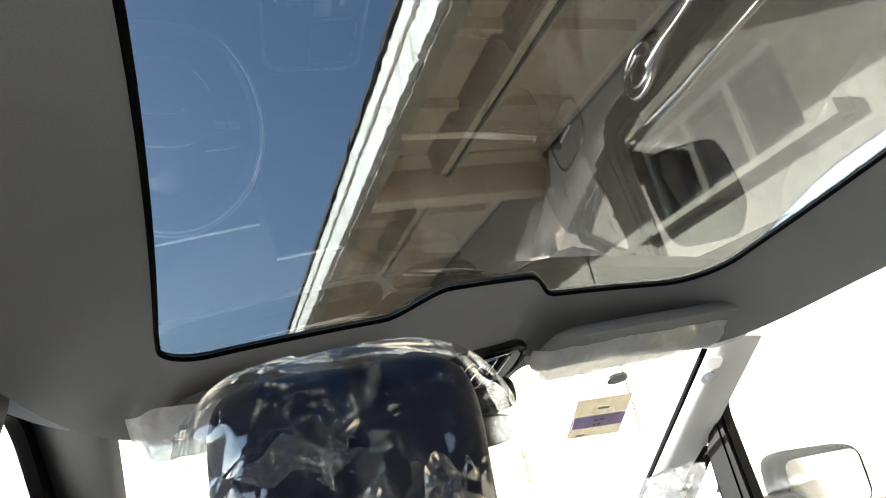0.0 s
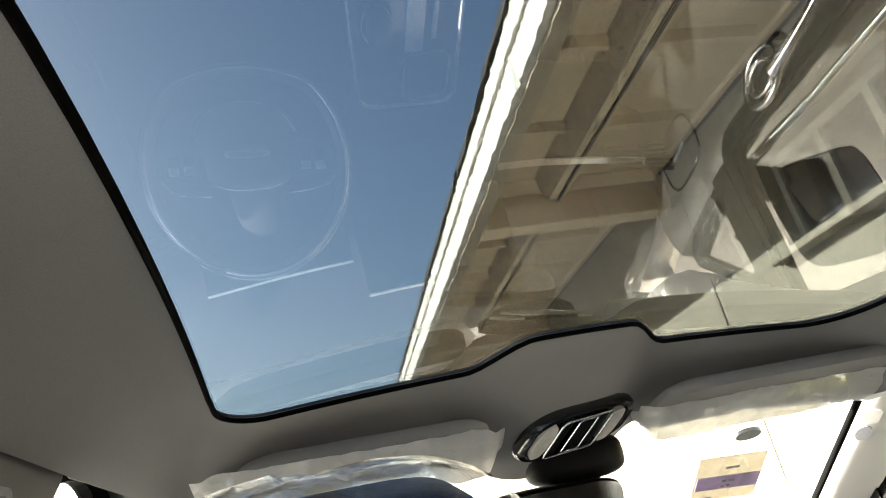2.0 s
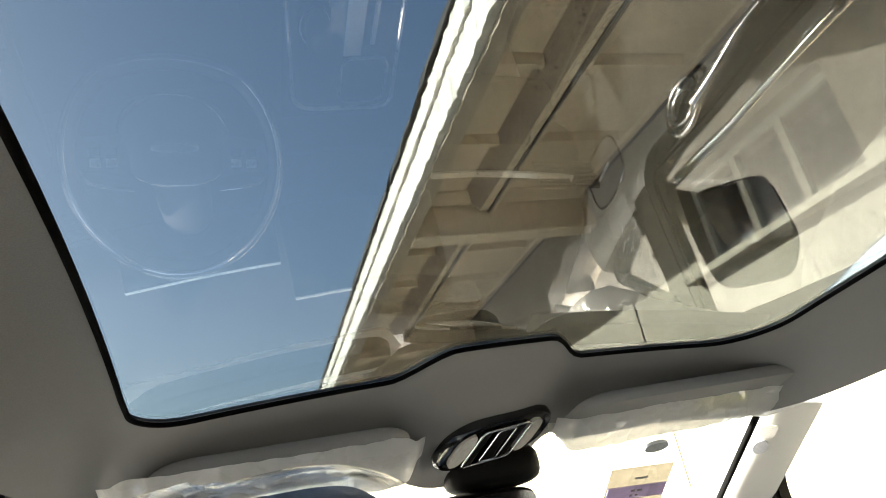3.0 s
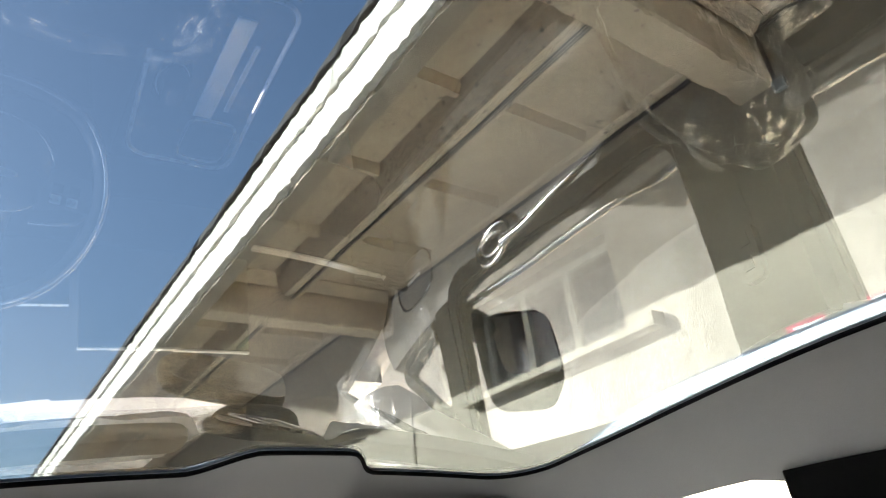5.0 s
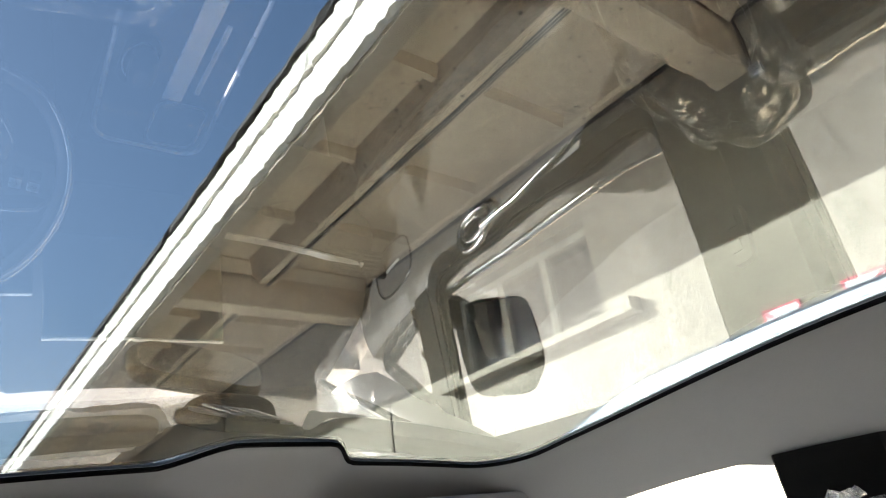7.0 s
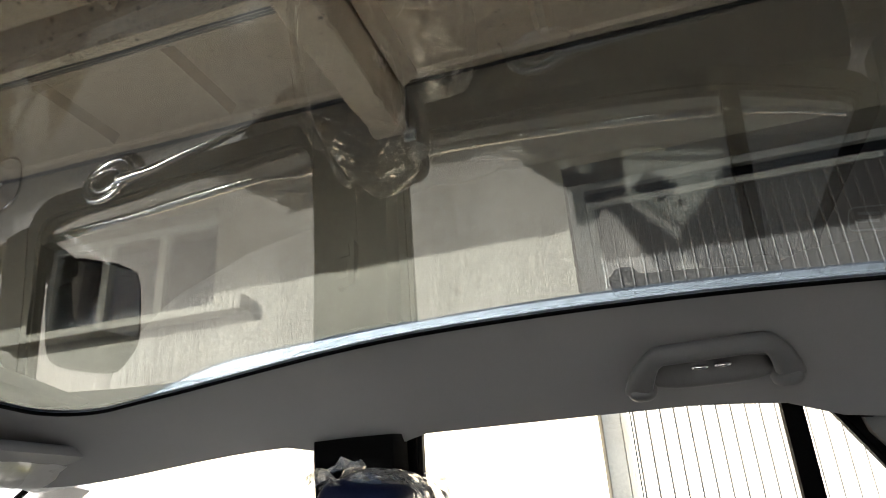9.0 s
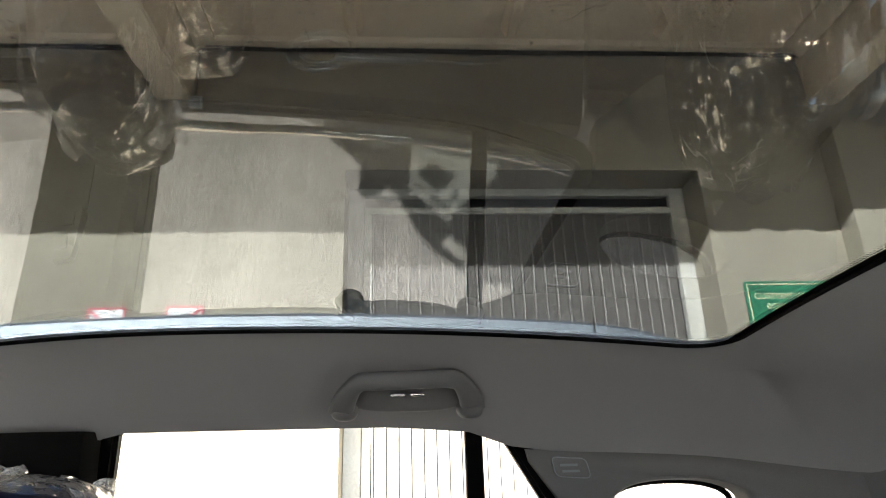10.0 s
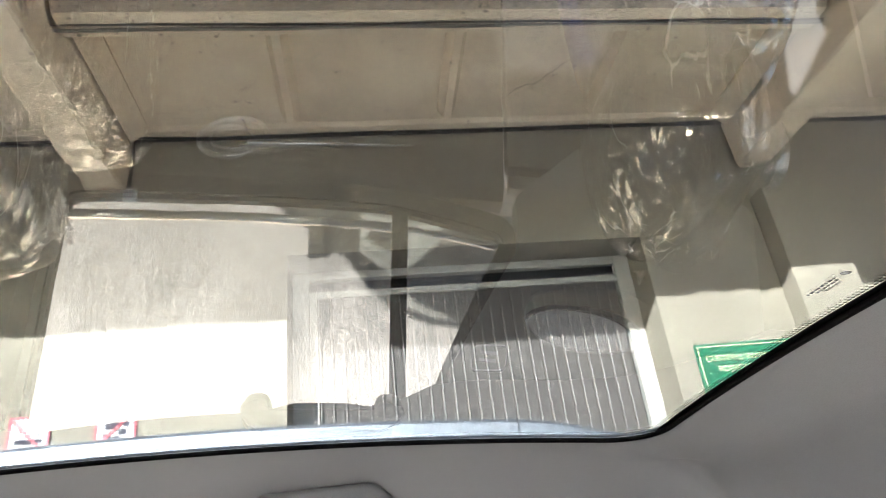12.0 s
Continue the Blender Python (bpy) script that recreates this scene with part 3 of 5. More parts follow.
# window in the wall
yw0, yw1, zw0, zw1 = WINDOW
win = thing("window_1", "pale framed three-light window set into the wall", "window", (WALL_X + 0.15, yw0, zw0), kind="structure")
L, Hh = yw1 - yw0, zw1 - zw0
bm = bmesh.new()
for a, b in ((0.003, 0.055), (L - 0.055, L - 0.003), (0.50, 0.565), (0.98, 1.045)):
    add_box(bm, -0.03, 0.03, a, b, 0.003, Hh - 0.003, 0.006)
for a, b in ((0.003, 0.055), (Hh - 0.06, Hh - 0.003)):
    add_box(bm, -0.028, 0.028, 0.05, L - 0.05, a, b)
part("window_frame", bm, M_JAMB, win)
for a, b in ((0.055, 0.50), (0.565, 0.98), (1.045, L - 0.055)):
    part("pane", box(0.0, 0.006, a, b, 0.055, Hh - 0.06), M_GLASS, win)
sill = thing("window_sill", "sunlit concrete window sill standing out from the wall", "window sill", (WALL_X, 1.86, 2.625), kind="structure")
part("ledge", box(-0.13, -0.002, 0.0, 1.88, 0.0, 0.055, 0.006), M_WALL, sill)
part("ledge_end", box(-0.13, -0.002, -0.05, -0.001, 0.0, 0.095, 0.008), M_WALL, sill)

# warehouse door
yd0, yd1 = DOOR[0], DOOR[1]
dx = WALL_X + 0.265
door = thing("door_1", "ribbed taupe steel warehouse door in a pale frame", "door", (dx, (yd0 + yd1) / 2, 0), kind="structure")
half = (yd1 - yd0) / 2
bm = bmesh.new()
add_box(bm, -0.02, 0.06, -half + 0.003, -half + 0.10, 0.81, 3.19, 0.004)
add_box(bm, -0.02, 0.06, half - 0.10, half - 0.003, 0.81, 3.19, 0.004)
add_box(bm, -0.018, 0.06, -half + 0.10, half - 0.10, 3.14, 3.19, 0.004)
part("door_frame", bm, M_JAMB, door, "pale painted steel door frame")
part("header_rail", box(-0.012, 0.04, -half + 0.10, half - 0.10, 3.02, 3.062, 0.003), M_JAMB, door)
part("dark_gap", box(0.03, 0.05, -half + 0.10, half - 0.10, 3.063, 3.139), M_BLACK, door)
part("edge_strip", box(-0.030, 0.04, half - 0.150, half - 0.103, 0.82, 3.018, 0.003), M_JAMB, door, "pale strip at the door edge")
pitch = 0.0692
yy = half - 0.152
k = 0
shared = ridge = None
while yy - pitch > -half + 0.10:
    if shared is None:
        bm = bmesh.new()
        add_prism(bm, [(0.012, 0.0), (0.012, -pitch), (0.0, -pitch), (-0.002, -pitch + 0.006), (-0.002, -0.014), (-0.013, -0.011), (-0.013, -0.005), (0.0, 0.0)], "z", 0.82, 3.017)
        ob = part("slat", bm, M_SHUTTER, door)
        shared = ob.data
    else:
        ob = new("slat", shared)
        ob.parent = door
    ob.location = (0, yy, 0)
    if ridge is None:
        rob = part("ridge", box(-0.0165, -0.0133, -0.0115, -0.0045, 0.82, 3.016), M_LITRIDGE, door, "raised ridge, coloured pale for the sun it catches")
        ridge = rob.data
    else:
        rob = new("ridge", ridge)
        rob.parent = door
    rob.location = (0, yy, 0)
    yy -= pitch
    k += 1

# round signs are square boards with red rims
def prohibition(y_right, top, glyphs, label):
    s = thing("safety_sign", label, "sign", (WALL_X, y_right, top), "wall safety signs")
    w = 0.2
    # the board's own x runs to its right as one faces the wall, which is -y
    part("board", box(-0.006, -0.001, 0.0, w, -w, 0.0, 0.002), M_WHITE, s)
    bm = bmesh.new()
    for a in ((0.0, w, -0.012, 0.0), (0.0, w, -w, -w + 0.012), (0.0, 0.012, -w + 0.012, -0.012), (w - 0.012, w, -w + 0.012, -0.012)):
        add_box(bm, -0.0085, -0.0062, a[0], a[1], a[2], a[3])
    part("red_rim", bm, M_RED, s)
    bm = bmesh.new()
    for g in glyphs:
        add_box(bm, -0.0082, -0.0062, w / 2 - g[1], w / 2 - g[0], -w / 2 + g[2], -w / 2 + g[3])
    part("pictogram", bm, M_INK, s)
    d = glyphs[0][4] if len(glyphs[0]) > 4 else 1
    m = Matrix.Translation((0, w / 2, -w / 2)) @ Matrix.Rotation(radians(45 * d), 4, "X")
    part("red_slash", box(-0.0105, -0.0088, -0.115, 0.115, -0.008, 0.008, 0.0, m), M_RED, s)


prohibition(0.941, 2.367, [(-0.06, 0.035, -0.035, -0.012, 1), (0.04, 0.05, -0.035, -0.012), (0.055, 0.062, -0.035, -0.012),
                           (0.02, 0.026, 0.0, 0.03), (0.026, 0.04, 0.028, 0.034), (0.036, 0.042, 0.034, 0.06), (0.045, 0.051, 0.0, 0.04)],
            "white no-smoking sign with a red rim on the wall")
prohibition(0.533, 2.372, [(-0.05, 0.01, 0.0, 0.035, -1), (-0.02, 0.03, 0.035, 0.055), (0.015, 0.05, -0.03, 0.0), (-0.06, -0.02, -0.055, -0.02),
                           (0.035, 0.065, 0.01, 0.03), (-0.01, 0.02, -0.055, -0.035)],
            "white prohibition sign with a vehicle pictogram and red rim")

gs = thing("green_sign", "green board with pale raised lettering on the wall", "sign", (WALL_X, -2.482, 2.476))
part("board", box(-0.012, -0.001, -0.95, 0.0, -0.62, 0.0, 0.003), M_GREEN, gs)
bm = bmesh.new()
for a in ((-0.935, -0.015, -0.021, -0.015), (-0.935, -0.015, -0.605, -0.599), (-0.021, -0.015, -0.599, -0.021), (-0.935, -0.929, -0.599, -0.021)):
    add_box(bm, -0.0145, -0.0122, a[0], a[1], a[2], a[3])
part("border_line", bm, M_SIGNTEXT, gs)
face = Matrix(((0, 0, -1, -0.0135), (-1, 0, 0, 0), (0, 1, 0, 0), (0, 0, 0, 1)))
for words, y, z, size in (("CUSTOMS WAREHOUSE", -0.050, -0.105, 0.050), ("BOJXONA", -0.112, -0.165, 0.050), ("TAM", -0.085, -0.252, 0.050)):
    text_mesh("lettering", words, size, Matrix.Translation((0, y, z)) @ face, M_SIGNTEXT, gs)


# ---- the car ----
car = thing("car", "silver estate car with a panoramic glass roof and film-wrapped seats", "car")


def edge_z(y):
    return 1.607 - 0.075 * (y + 0.3) ** 2


def roof_z(x, y):
    """Height of the roof opening's rim and, with its crown, of the glass."""
    return edge_z(y) + 0.016 * (1 - (x / 0.43) ** 2)


def front_rim(x):
    b = smooth((x + 0.152) / 0.085) * (1 - smooth((x - 0.062) / 0.085))
    return 0.541 + 0.006 * abs(x) / 0.4 - 0.083 * b


def left_rim(y):
    return -0.434 - 0.031 * min(max((y + 0.10) / 0.56, 0.0), 1.0) ** 1.5


def right_rim(y):
    return 0.421 + 0.041 * smooth((y + 0.15) / 0.5)


def opening_loop():
    y0 = -1.012
    pts = []
    ya = front_rim(-0.46) - 0.065
    for k in range(26):
        y = lerp(y0 + 0.06, ya, k / 25)
        pts.append((left_rim(y), y))
    xl = left_rim(ya)
    for k in range(1, 8):
        a = math.pi - math.pi / 2 * k / 8
        pts.append((xl + 0.06 + 0.06 * math.cos(a), ya + (front_rim(xl + 0.06) - ya) * math.sin(a)))
    yb = front_rim(0.46) - 0.10
    xr = right_rim(yb)
    for k in range(57):
        x = lerp(xl + 0.06, xr - 0.10, k / 56)
        pts.append((x, front_rim(x)))
    for k in range(1, 10):
        a = math.pi / 2 - math.pi / 2 * k / 10
        pts.append((xr - 0.10 + 0.10 * math.cos(a), yb + (front_rim(xr - 0.10) - yb) * math.sin(a)))
    for k in range(30):
        y = lerp(yb, y0 + 0.07, k / 29)
        pts.append((right_rim(y), y))
    x0, x1 = left_rim(y0), right_rim(y0)
    for k in range(1, 8):
        a = -math.pi / 2 * k / 8
        pts.append((x1 - 0.07 + 0.07 * math.cos(a), y0 + 0.07 + 0.07 * math.sin(a)))
    for k in range(30):
        pts.append((lerp(x1 - 0.07, x0 + 0.07, k / 29), y0))
    for k in range(1, 8):
        a = -math.pi / 2 - math.pi / 2 * k / 8
        pts.append((x0 + 0.07 + 0.07 * math.cos(a), y0 + 0.06 + 0.06 * math.sin(a)))
    return pts


RIM = opening_loop()
MID = (-0.008, -0.25)


def outer_point(px, py, hx=0.655, yf=0.745, yr=-1.285, grow=0.0):
    """Where the ray from the roof's middle through a rim point meets the edge of the headliner."""
    dx, dy = px - MID[0], py - MID[1]
    hy = (yf - MID[1] if dy > 0 else MID[1] - yr) + grow
    p = 5.0
    if dx < 0:
        hx -= 0.035
    s = (abs(dx / (hx + grow)) ** p + abs(dy / hy) ** p) ** (-1 / p)
    return MID[0] + dx * s, MID[1] + dy * s


SEAM = ((-0.60, 1.470), (-0.735, 1.449), (-0.80, 1.443), (-0.95, 1.436), (-1.063, 1.426), (-1.142, 1.411), (-1.264, 1.385), (-1.45, 1.360))


def seam_z(y):
    """Height of the line where the roof lining meets the rear quarter trim."""
    for (ya, za), (yb, zb) in zip(SEAM, SEAM[1:]):
        if y >= yb:
            return lerp(za, zb, min(max((y - ya) / (yb - ya), 0.0), 1.0))
    return SEAM[-1][1]


def liner_z(x, y):
    side = 1.488 + (0.042 if x < 0 else 0.0) * smooth((y + 0.3) / 0.3)
    if y > 0.2:
        side -= 0.33 * (y - 0.2) ** 2
    if y < -0.5:
        side -= 0.06 * (-0.5 - y)
    w = min(abs(x) / 0.655, 1.0) ** 2.4
    return side * w + (1.492 - 0.012 * smooth((-0.6 - y) / 0.8)) * (1 - w)


def edge_drop(x, y):
    """How far the very edge of the lining dips over the centre pillar and down to the rear quarter trim."""
    d = 0.017 * smooth((y + 0.06) / 0.05) * (1 - smooth((y - 0.13) / 0.05))
    if y < -0.62:
        low = lerp(1.452, seam_z(y), smooth((abs(x) - 0.34) / 0.14))
        d += max(liner_z(x, y) - low + 0.002, 0.0) * smooth((-0.62 - y) / 0.12)
    return d


rows = []
for r, up in ((0.012, 0.007), (0.004, 0.001), (0.010, -0.003)):
    rows.append([(*(Vector((px, py)).lerp(Vector(outer_point(px, py)), r)), roof_z(px, py) + up) for px, py in RIM])
for r in (0.06, 0.14, 0.24, 0.35, 0.47, 0.59, 0.70, 0.80, 0.88, 0.94, 0.98, 1.0):
    row = []
    for px, py in RIM:
        ox, oy = outer_point(px, py)
        x, y = lerp(px, ox, r), lerp(py, oy, r)
        za, zb = roof_z(px, py) - 0.003, liner_z(ox, oy)
        z = lerp(za, zb, r ** 1.7 * 0.75 + 0.25 * smooth(r))
        # bulge that carries the overhead console
        if oy > 0.3:
            z -= 0.062 * math.exp(-((x + 0.012) / 0.128) ** 4) * smooth(r / 0.8)
        z -= edge_drop(ox, oy) * r ** 8
        # rear header: a soft trough behind the glass, then a rounded ridge, and a fold into the corner
        rear = smooth((-py - 0.86) / 0.14) * smooth((0.60 - abs(ox)) / 0.12)
        z -= rear * (0.017 * math.exp(-((r - 0.27) / 0.15) ** 2) + 0.007 * math.exp(-((r - 0.80) / 0.09) ** 2))
        fold = (abs(x) - 0.50) * 0.80 + (y + 1.12) * 0.60
        z += 0.018 * math.exp(-(fold / 0.026) ** 2) * smooth((r - 0.25) / 0.3) * (1 - smooth((r - 0.9) / 0.1)) * smooth((-y - 0.98) / 0.08)
        row.append((x, y, z))
    rows.append(row)
rows.append([(x * 1.004, y + 0.004 * (1 if y > 0 else -1), z + 0.02) for x, y, z in rows[-1]])
part("headliner", loft(rows, close_u=True), M_FABRIC, car, "warm grey woven roof lining", 60)

# painted roof skin over the lining
rows = []
for r, up, gr in [(q, 0.002 + 0.032 * smooth((q - 0.04) / 0.34), 0.0) for q in (0.06, 0.14, 0.24, 0.35, 0.47, 0.59, 0.70, 0.80, 0.88, 0.94)] + [(1.0, 0.036, 0.02), (1.0, 0.036, 0.05), (1.0, 0.024, 0.06)]:
    row = []
    for px, py in RIM:
        ox, oy = outer_point(px, py, grow=gr)
        x, y = lerp(px, ox, r), lerp(py, oy, r)
        za, zb = roof_z(px, py) - 0.003, liner_z(*outer_point(px, py))
        row.append((x, y, lerp(za, zb, max(r, 0) ** 1.7 * 0.75 + 0.25 * smooth(r)) + up))
    rows.append(row)
part("roof_skin", loft(rows, close_u=True), M_PAINT, car, "silver painted roof panel", 60)

part("roof_seal", tube([(px, py, roof_z(px, py) - 0.001) for px, py in RIM], 0.0034, 8, closed=True), M_SEAL, car, "thin black rubber seal round the glass roof", 179)

# the glass: a slightly crowned sheet with two faces
rows = []
for s in (1.045, 1.0, 0.9, 0.8, 0.7, 0.6, 0.5, 0.4, 0.3, 0.2, 0.1, 0.03):
    rows.append([(MID[0] + (px - MID[0]) * s, MID[1] + (py - MID[1]) * s,
                  roof_z(MID[0] + (px - MID[0]) * s, MID[1] + (py - MID[1]) * s) + 0.0032) for px, py in RIM])
top = [[(x, y, z + 0.005) for x, y, z in r] for r in rows]
bm = bmesh.new()
lo = add_loft(bm, rows, close_u=True)
hi = add_loft(bm, top, close_u=True)
bm.faces.new(lo[-1]), bm.faces.new(hi[-1])
for j in range(len(RIM)):
    k = (j + 1) % len(RIM)
    bm.faces.new((lo[0][j], lo[0][k], hi[0][k], hi[0][j]))
part("roof_glass", bm, M_ROOFGLASS, car, "large tinted panoramic roof glass", 40)

# black printed band with a dotted edge, and a small maker's stamp, on the rear of the glass
bm = bmesh.new()
rows = []
for y in (-1.045, -1.012, -1.003):
    rows.append([(x, y, roof_z(x, y) + 0.0024) for x in [lerp(-0.42, 0.405, q / 60) for q in range(61)]])
add_loft(bm, rows)
for k in range(150):
    x = lerp(-0.40, 0.385, k / 149)
    for y, h in ((-1.0005, 0.0016), (-0.9965, 0.0011)):
        z = roof_z(x, y) + 0.0024
        bm.faces.new([bm.verts.new(v) for v in ((x - h, y - h, z), (x + h, y - h, z), (x + h, y + h, z), (x - h, y + h, z))])
part("dotted_print", bm, M_RUBBER, car, "black dotted print along the rear of the glass")
bm = bmesh.new()
rnd = random.Random(8)
sx, sy = -0.088, -0.963
for r in range(3):
    x = sx + 0.003 * r
    while x < sx + 0.034 - 0.006 * r:
        w = rnd.uniform(0.0015, 0.004)
        y = sy - 0.0042 * r
        add_box(bm, x, x + w, y, y + 0.0022, roof_z(x, y) + 0.0020, roof_z(x, y) + 0.0024)
        x += w + 0.002
add_tube(bm, [(sx - 0.008 + 0.0024 * math.cos(q), sy - 0.002 + 0.004 * math.sin(q), roof_z(sx, sy) + 0.0022) for q in [2 * math.pi * k / 16 for k in range(16)]], 0.0005, 4, closed=True)
part("stamp_print", bm, M_INK, car, "small dark stamp printed on the glass")

# roof rails
for s in (-1, 1):
    rows = []
    for k in range(41):
        t = k / 40
        y = lerp(0.52, -1.14, t)
        e = min(1.0, 5.5 * t, 5.5 * (1 - t))
        h = 0.008 + 0.034 * smooth(e)
        x = s * (0.505 + 0.03 * (1 - smooth(e)) * 0.4)
        zb = edge_z(y) + 0.004
        rows.append([(x - 0.016, y, zb - 0.012), (x - 0.016, y, zb + h - 0.006), (x - 0.010, y, zb + h), (x + 0.014, y, zb + h - 0.003), (x + 0.018, y, zb + h - 0.012), (x + 0.018, y, zb - 0.012)])
    part("roof_rail", loft(rows, close_u=True, caps=True), M_RAIL, car, "satin aluminium roof rail", 35)
    part("rail_joint", box(s * 0.505 - 0.0172, s * 0.505 + 0.0192, -0.842, -0.840, edge_z(-0.84) - 0.006, edge_z(-0.84) + 0.0468), M_RUBBER, car)

# overhead console in the bulge
con = subpart("overhead_console", car)
lean = Matrix.Identity(4)
lean[0][1] = -0.55
tilt = Matrix.Translation((0.010, 0.63, 1.482)) @ Matrix.Rotation(radians(-5), 4, "Y") @ Matrix.Rotation(radians(-33), 4, "X") @ lean
bm = bmesh.new()
prev = None
rows = []
for sc, z in ((1.0, 0.006), (1.0, -0.004), (0.95, -0.010), (0.86, -0.011), (0.84, -0.006)):
    rows.append([tilt @ Vector((x * sc, y * sc, z)) for x, y in ellipse(0, 0, 0.088, 0.043, 40, 2.8)])
add_loft(bm, rows, close_u=True, caps=True)
part("console_panel", bm, M_GLOSSBLACK, con, "glossy black oval switch panel", 40)
for x0 in (-0.066, 0.040):
    bm = bmesh.new()
    rows = [[tilt @ Vector((x0 + 0.013 + (x) * 0.013, y * 0.028, z)) for x, y in ellipse(0, 0, 1, 1, 18, 2.6)] for z in (-0.006, -0.012, -0.0135)]
    add_loft(bm, rows, close_u=True, caps=True)
    part("lamp_lens", bm, M_LENS, con, "clear reading lamp lens", 40)
for x0, w in ((-0.036, 0.012), (-0.010, 0.02), (0.020, 0.012)):
    bm = bmesh.new()
    add_box(bm, x0, x0 + w, -0.032, 0.028, -0.0155, -0.006, 0.002, tilt)
    part("switch", bm, M_BLACK, con)
bm = bmesh.new()
pts = [tilt @ Vector((x, y, -0.0165)) for x, y in rounded([(-0.041, -0.034), (0.037, -0.034), (0.037, 0.029), (-0.041, 0.029)], 0.008)]
add_tube(bm, pts, 0.0016, 6, closed=True)
add_tube(bm, [tilt @ Vector((x, y, -0.0165)) for x, y in rounded([(-0.014, -0.030), (0.014, -0.030), (0.014, 0.026), (-0.014, 0.026)], 0.005)], 0.0013, 6, closed=True)
part("chrome_line", bm, M_CHROME, con, "chrome outline round the switches", 60)

# rear-view mirror
mir = subpart("rear_view_mirror", car)
part("mirror_foot", blob((0.028, 0.722, 1.442), (0.158, 0.09, 0.066), 3.4), M_BLACK, mir, "", 60)
part("mirror_stalk", tube([(0.01, 0.73, 1.43), (0.0, 0.72, 1.41), (-0.01, 0.705, 1.395)], 0.012, 8), M_BLACK, mir, "", 60)
mm = Matrix.Translation((-0.026, 0.69, 1.384)) @ Matrix.Rotation(radians(14), 4, "Z") @ Matrix.Rotation(radians(9), 4, "X")
part("mirror_housing", blob((0, 0, 0), (0.235, 0.035, 0.056), 4.0, mm), M_BLACK, mir, "", 60)
bm = bmesh.new()
add_loft(bm, [[mm @ Vector((x, -0.0185 - d, z)) for x, z in ellipse(0, 0, 0.110, 0.0235, 32, 4)] for d in (0.0, 0.001)], close_u=True, caps=True)
part("mirror_glass", bm, M_MIRROR, mir, "silvered mirror glass")

# windscreen
def screen_pt(u, v):
    """u across from left to right, v from the header down to the dash."""
    y = lerp(0.74, 1.58, v)
    z = 1.484 - 0.575 * (y - 0.74)
    half = lerp(0.525, 0.640, v)
    x = (2 * u - 1) * half
    return Vector((x, y - 0.10 * (2 * u - 1) ** 2, z + 0.012 * (1 - (2 * u - 1) ** 2)))


ws = subpart("windscreen", car)
g = [[screen_pt(u / 14, v / 10) for u in range(15)] for v in range(11)]
nrm = Vector((0, 0.5, 0.87)) * 0.005
bm = bmesh.new()
a = add_loft(bm, g)
b = add_loft(bm, [[p + nrm for p in r] for r in g])
part("pane", bm, M_GLASS, ws, "clear windscreen glass", 60)
for u in (1.0,):
    part("glass_border", tube([screen_pt(u, v / 10) + Vector((0.004 if u else -0.004, 0, -0.004)) for v in range(11)], 0.006, 6), M_RUBBER, ws, "black windscreen edge", 60)
st = [Vector(p) for p in ((0.304, 0.848, 1.413), (0.446, 0.858, 1.406), (0.462, 0.985, 1.334), (0.317, 0.968, 1.345))]


def on_sticker(u, v, lift):
    p = st[0].lerp(st[1], u).lerp(st[3].lerp(st[2], u), v)
    return p + Vector((0, -0.45, -0.9)) * lift


def sticker_patch(u0, u1, v0, v1, lift, material, name):
    q = [(u0, v0), (u1, v0), (u1, v1), (u0, v1)]
    bm = bmesh.new()
    add_loft(bm, [[on_sticker(u, v, l) for u, v in q] for l in (lift, lift + 0.0012)], close_u=True, caps=True)
    return part(name, bm, material, ws)


sticker_patch(0, 1, 0, 1, 0.006, M_STICKER, "paper_sticker")["label"] = "brown paper sticker inside the windscreen"
sticker_patch(0.02, 0.98, 0.42, 0.72, 0.0085, M_LILAC, "lilac_band")
for u0, u1, v in ((0.40, 0.46, 0.50), (0.50, 0.58, 0.50), (0.40, 0.44, 0.62), (0.49, 0.53, 0.62), (0.4, 0.6, 0.20), (0.15, 0.3, 0.88)):
    sticker_patch(u0, u1, v, v + 0.035, 0.0105, M_PALEGREY, "print_bar")
bm = bmesh.new()
add_loft(bm, [[Vector((0.385 + x, 0.803 + y * 0.87, 1.436 - 0.5 * y - d)) for x, y in ellipse(0, 0, 0.026, 0.014, 24)] for d in (0.0, 0.006)], close_u=True, caps=True)
part("sensor_cap", bm, M_PALEGREY, ws, "small grey oval sensor pad")

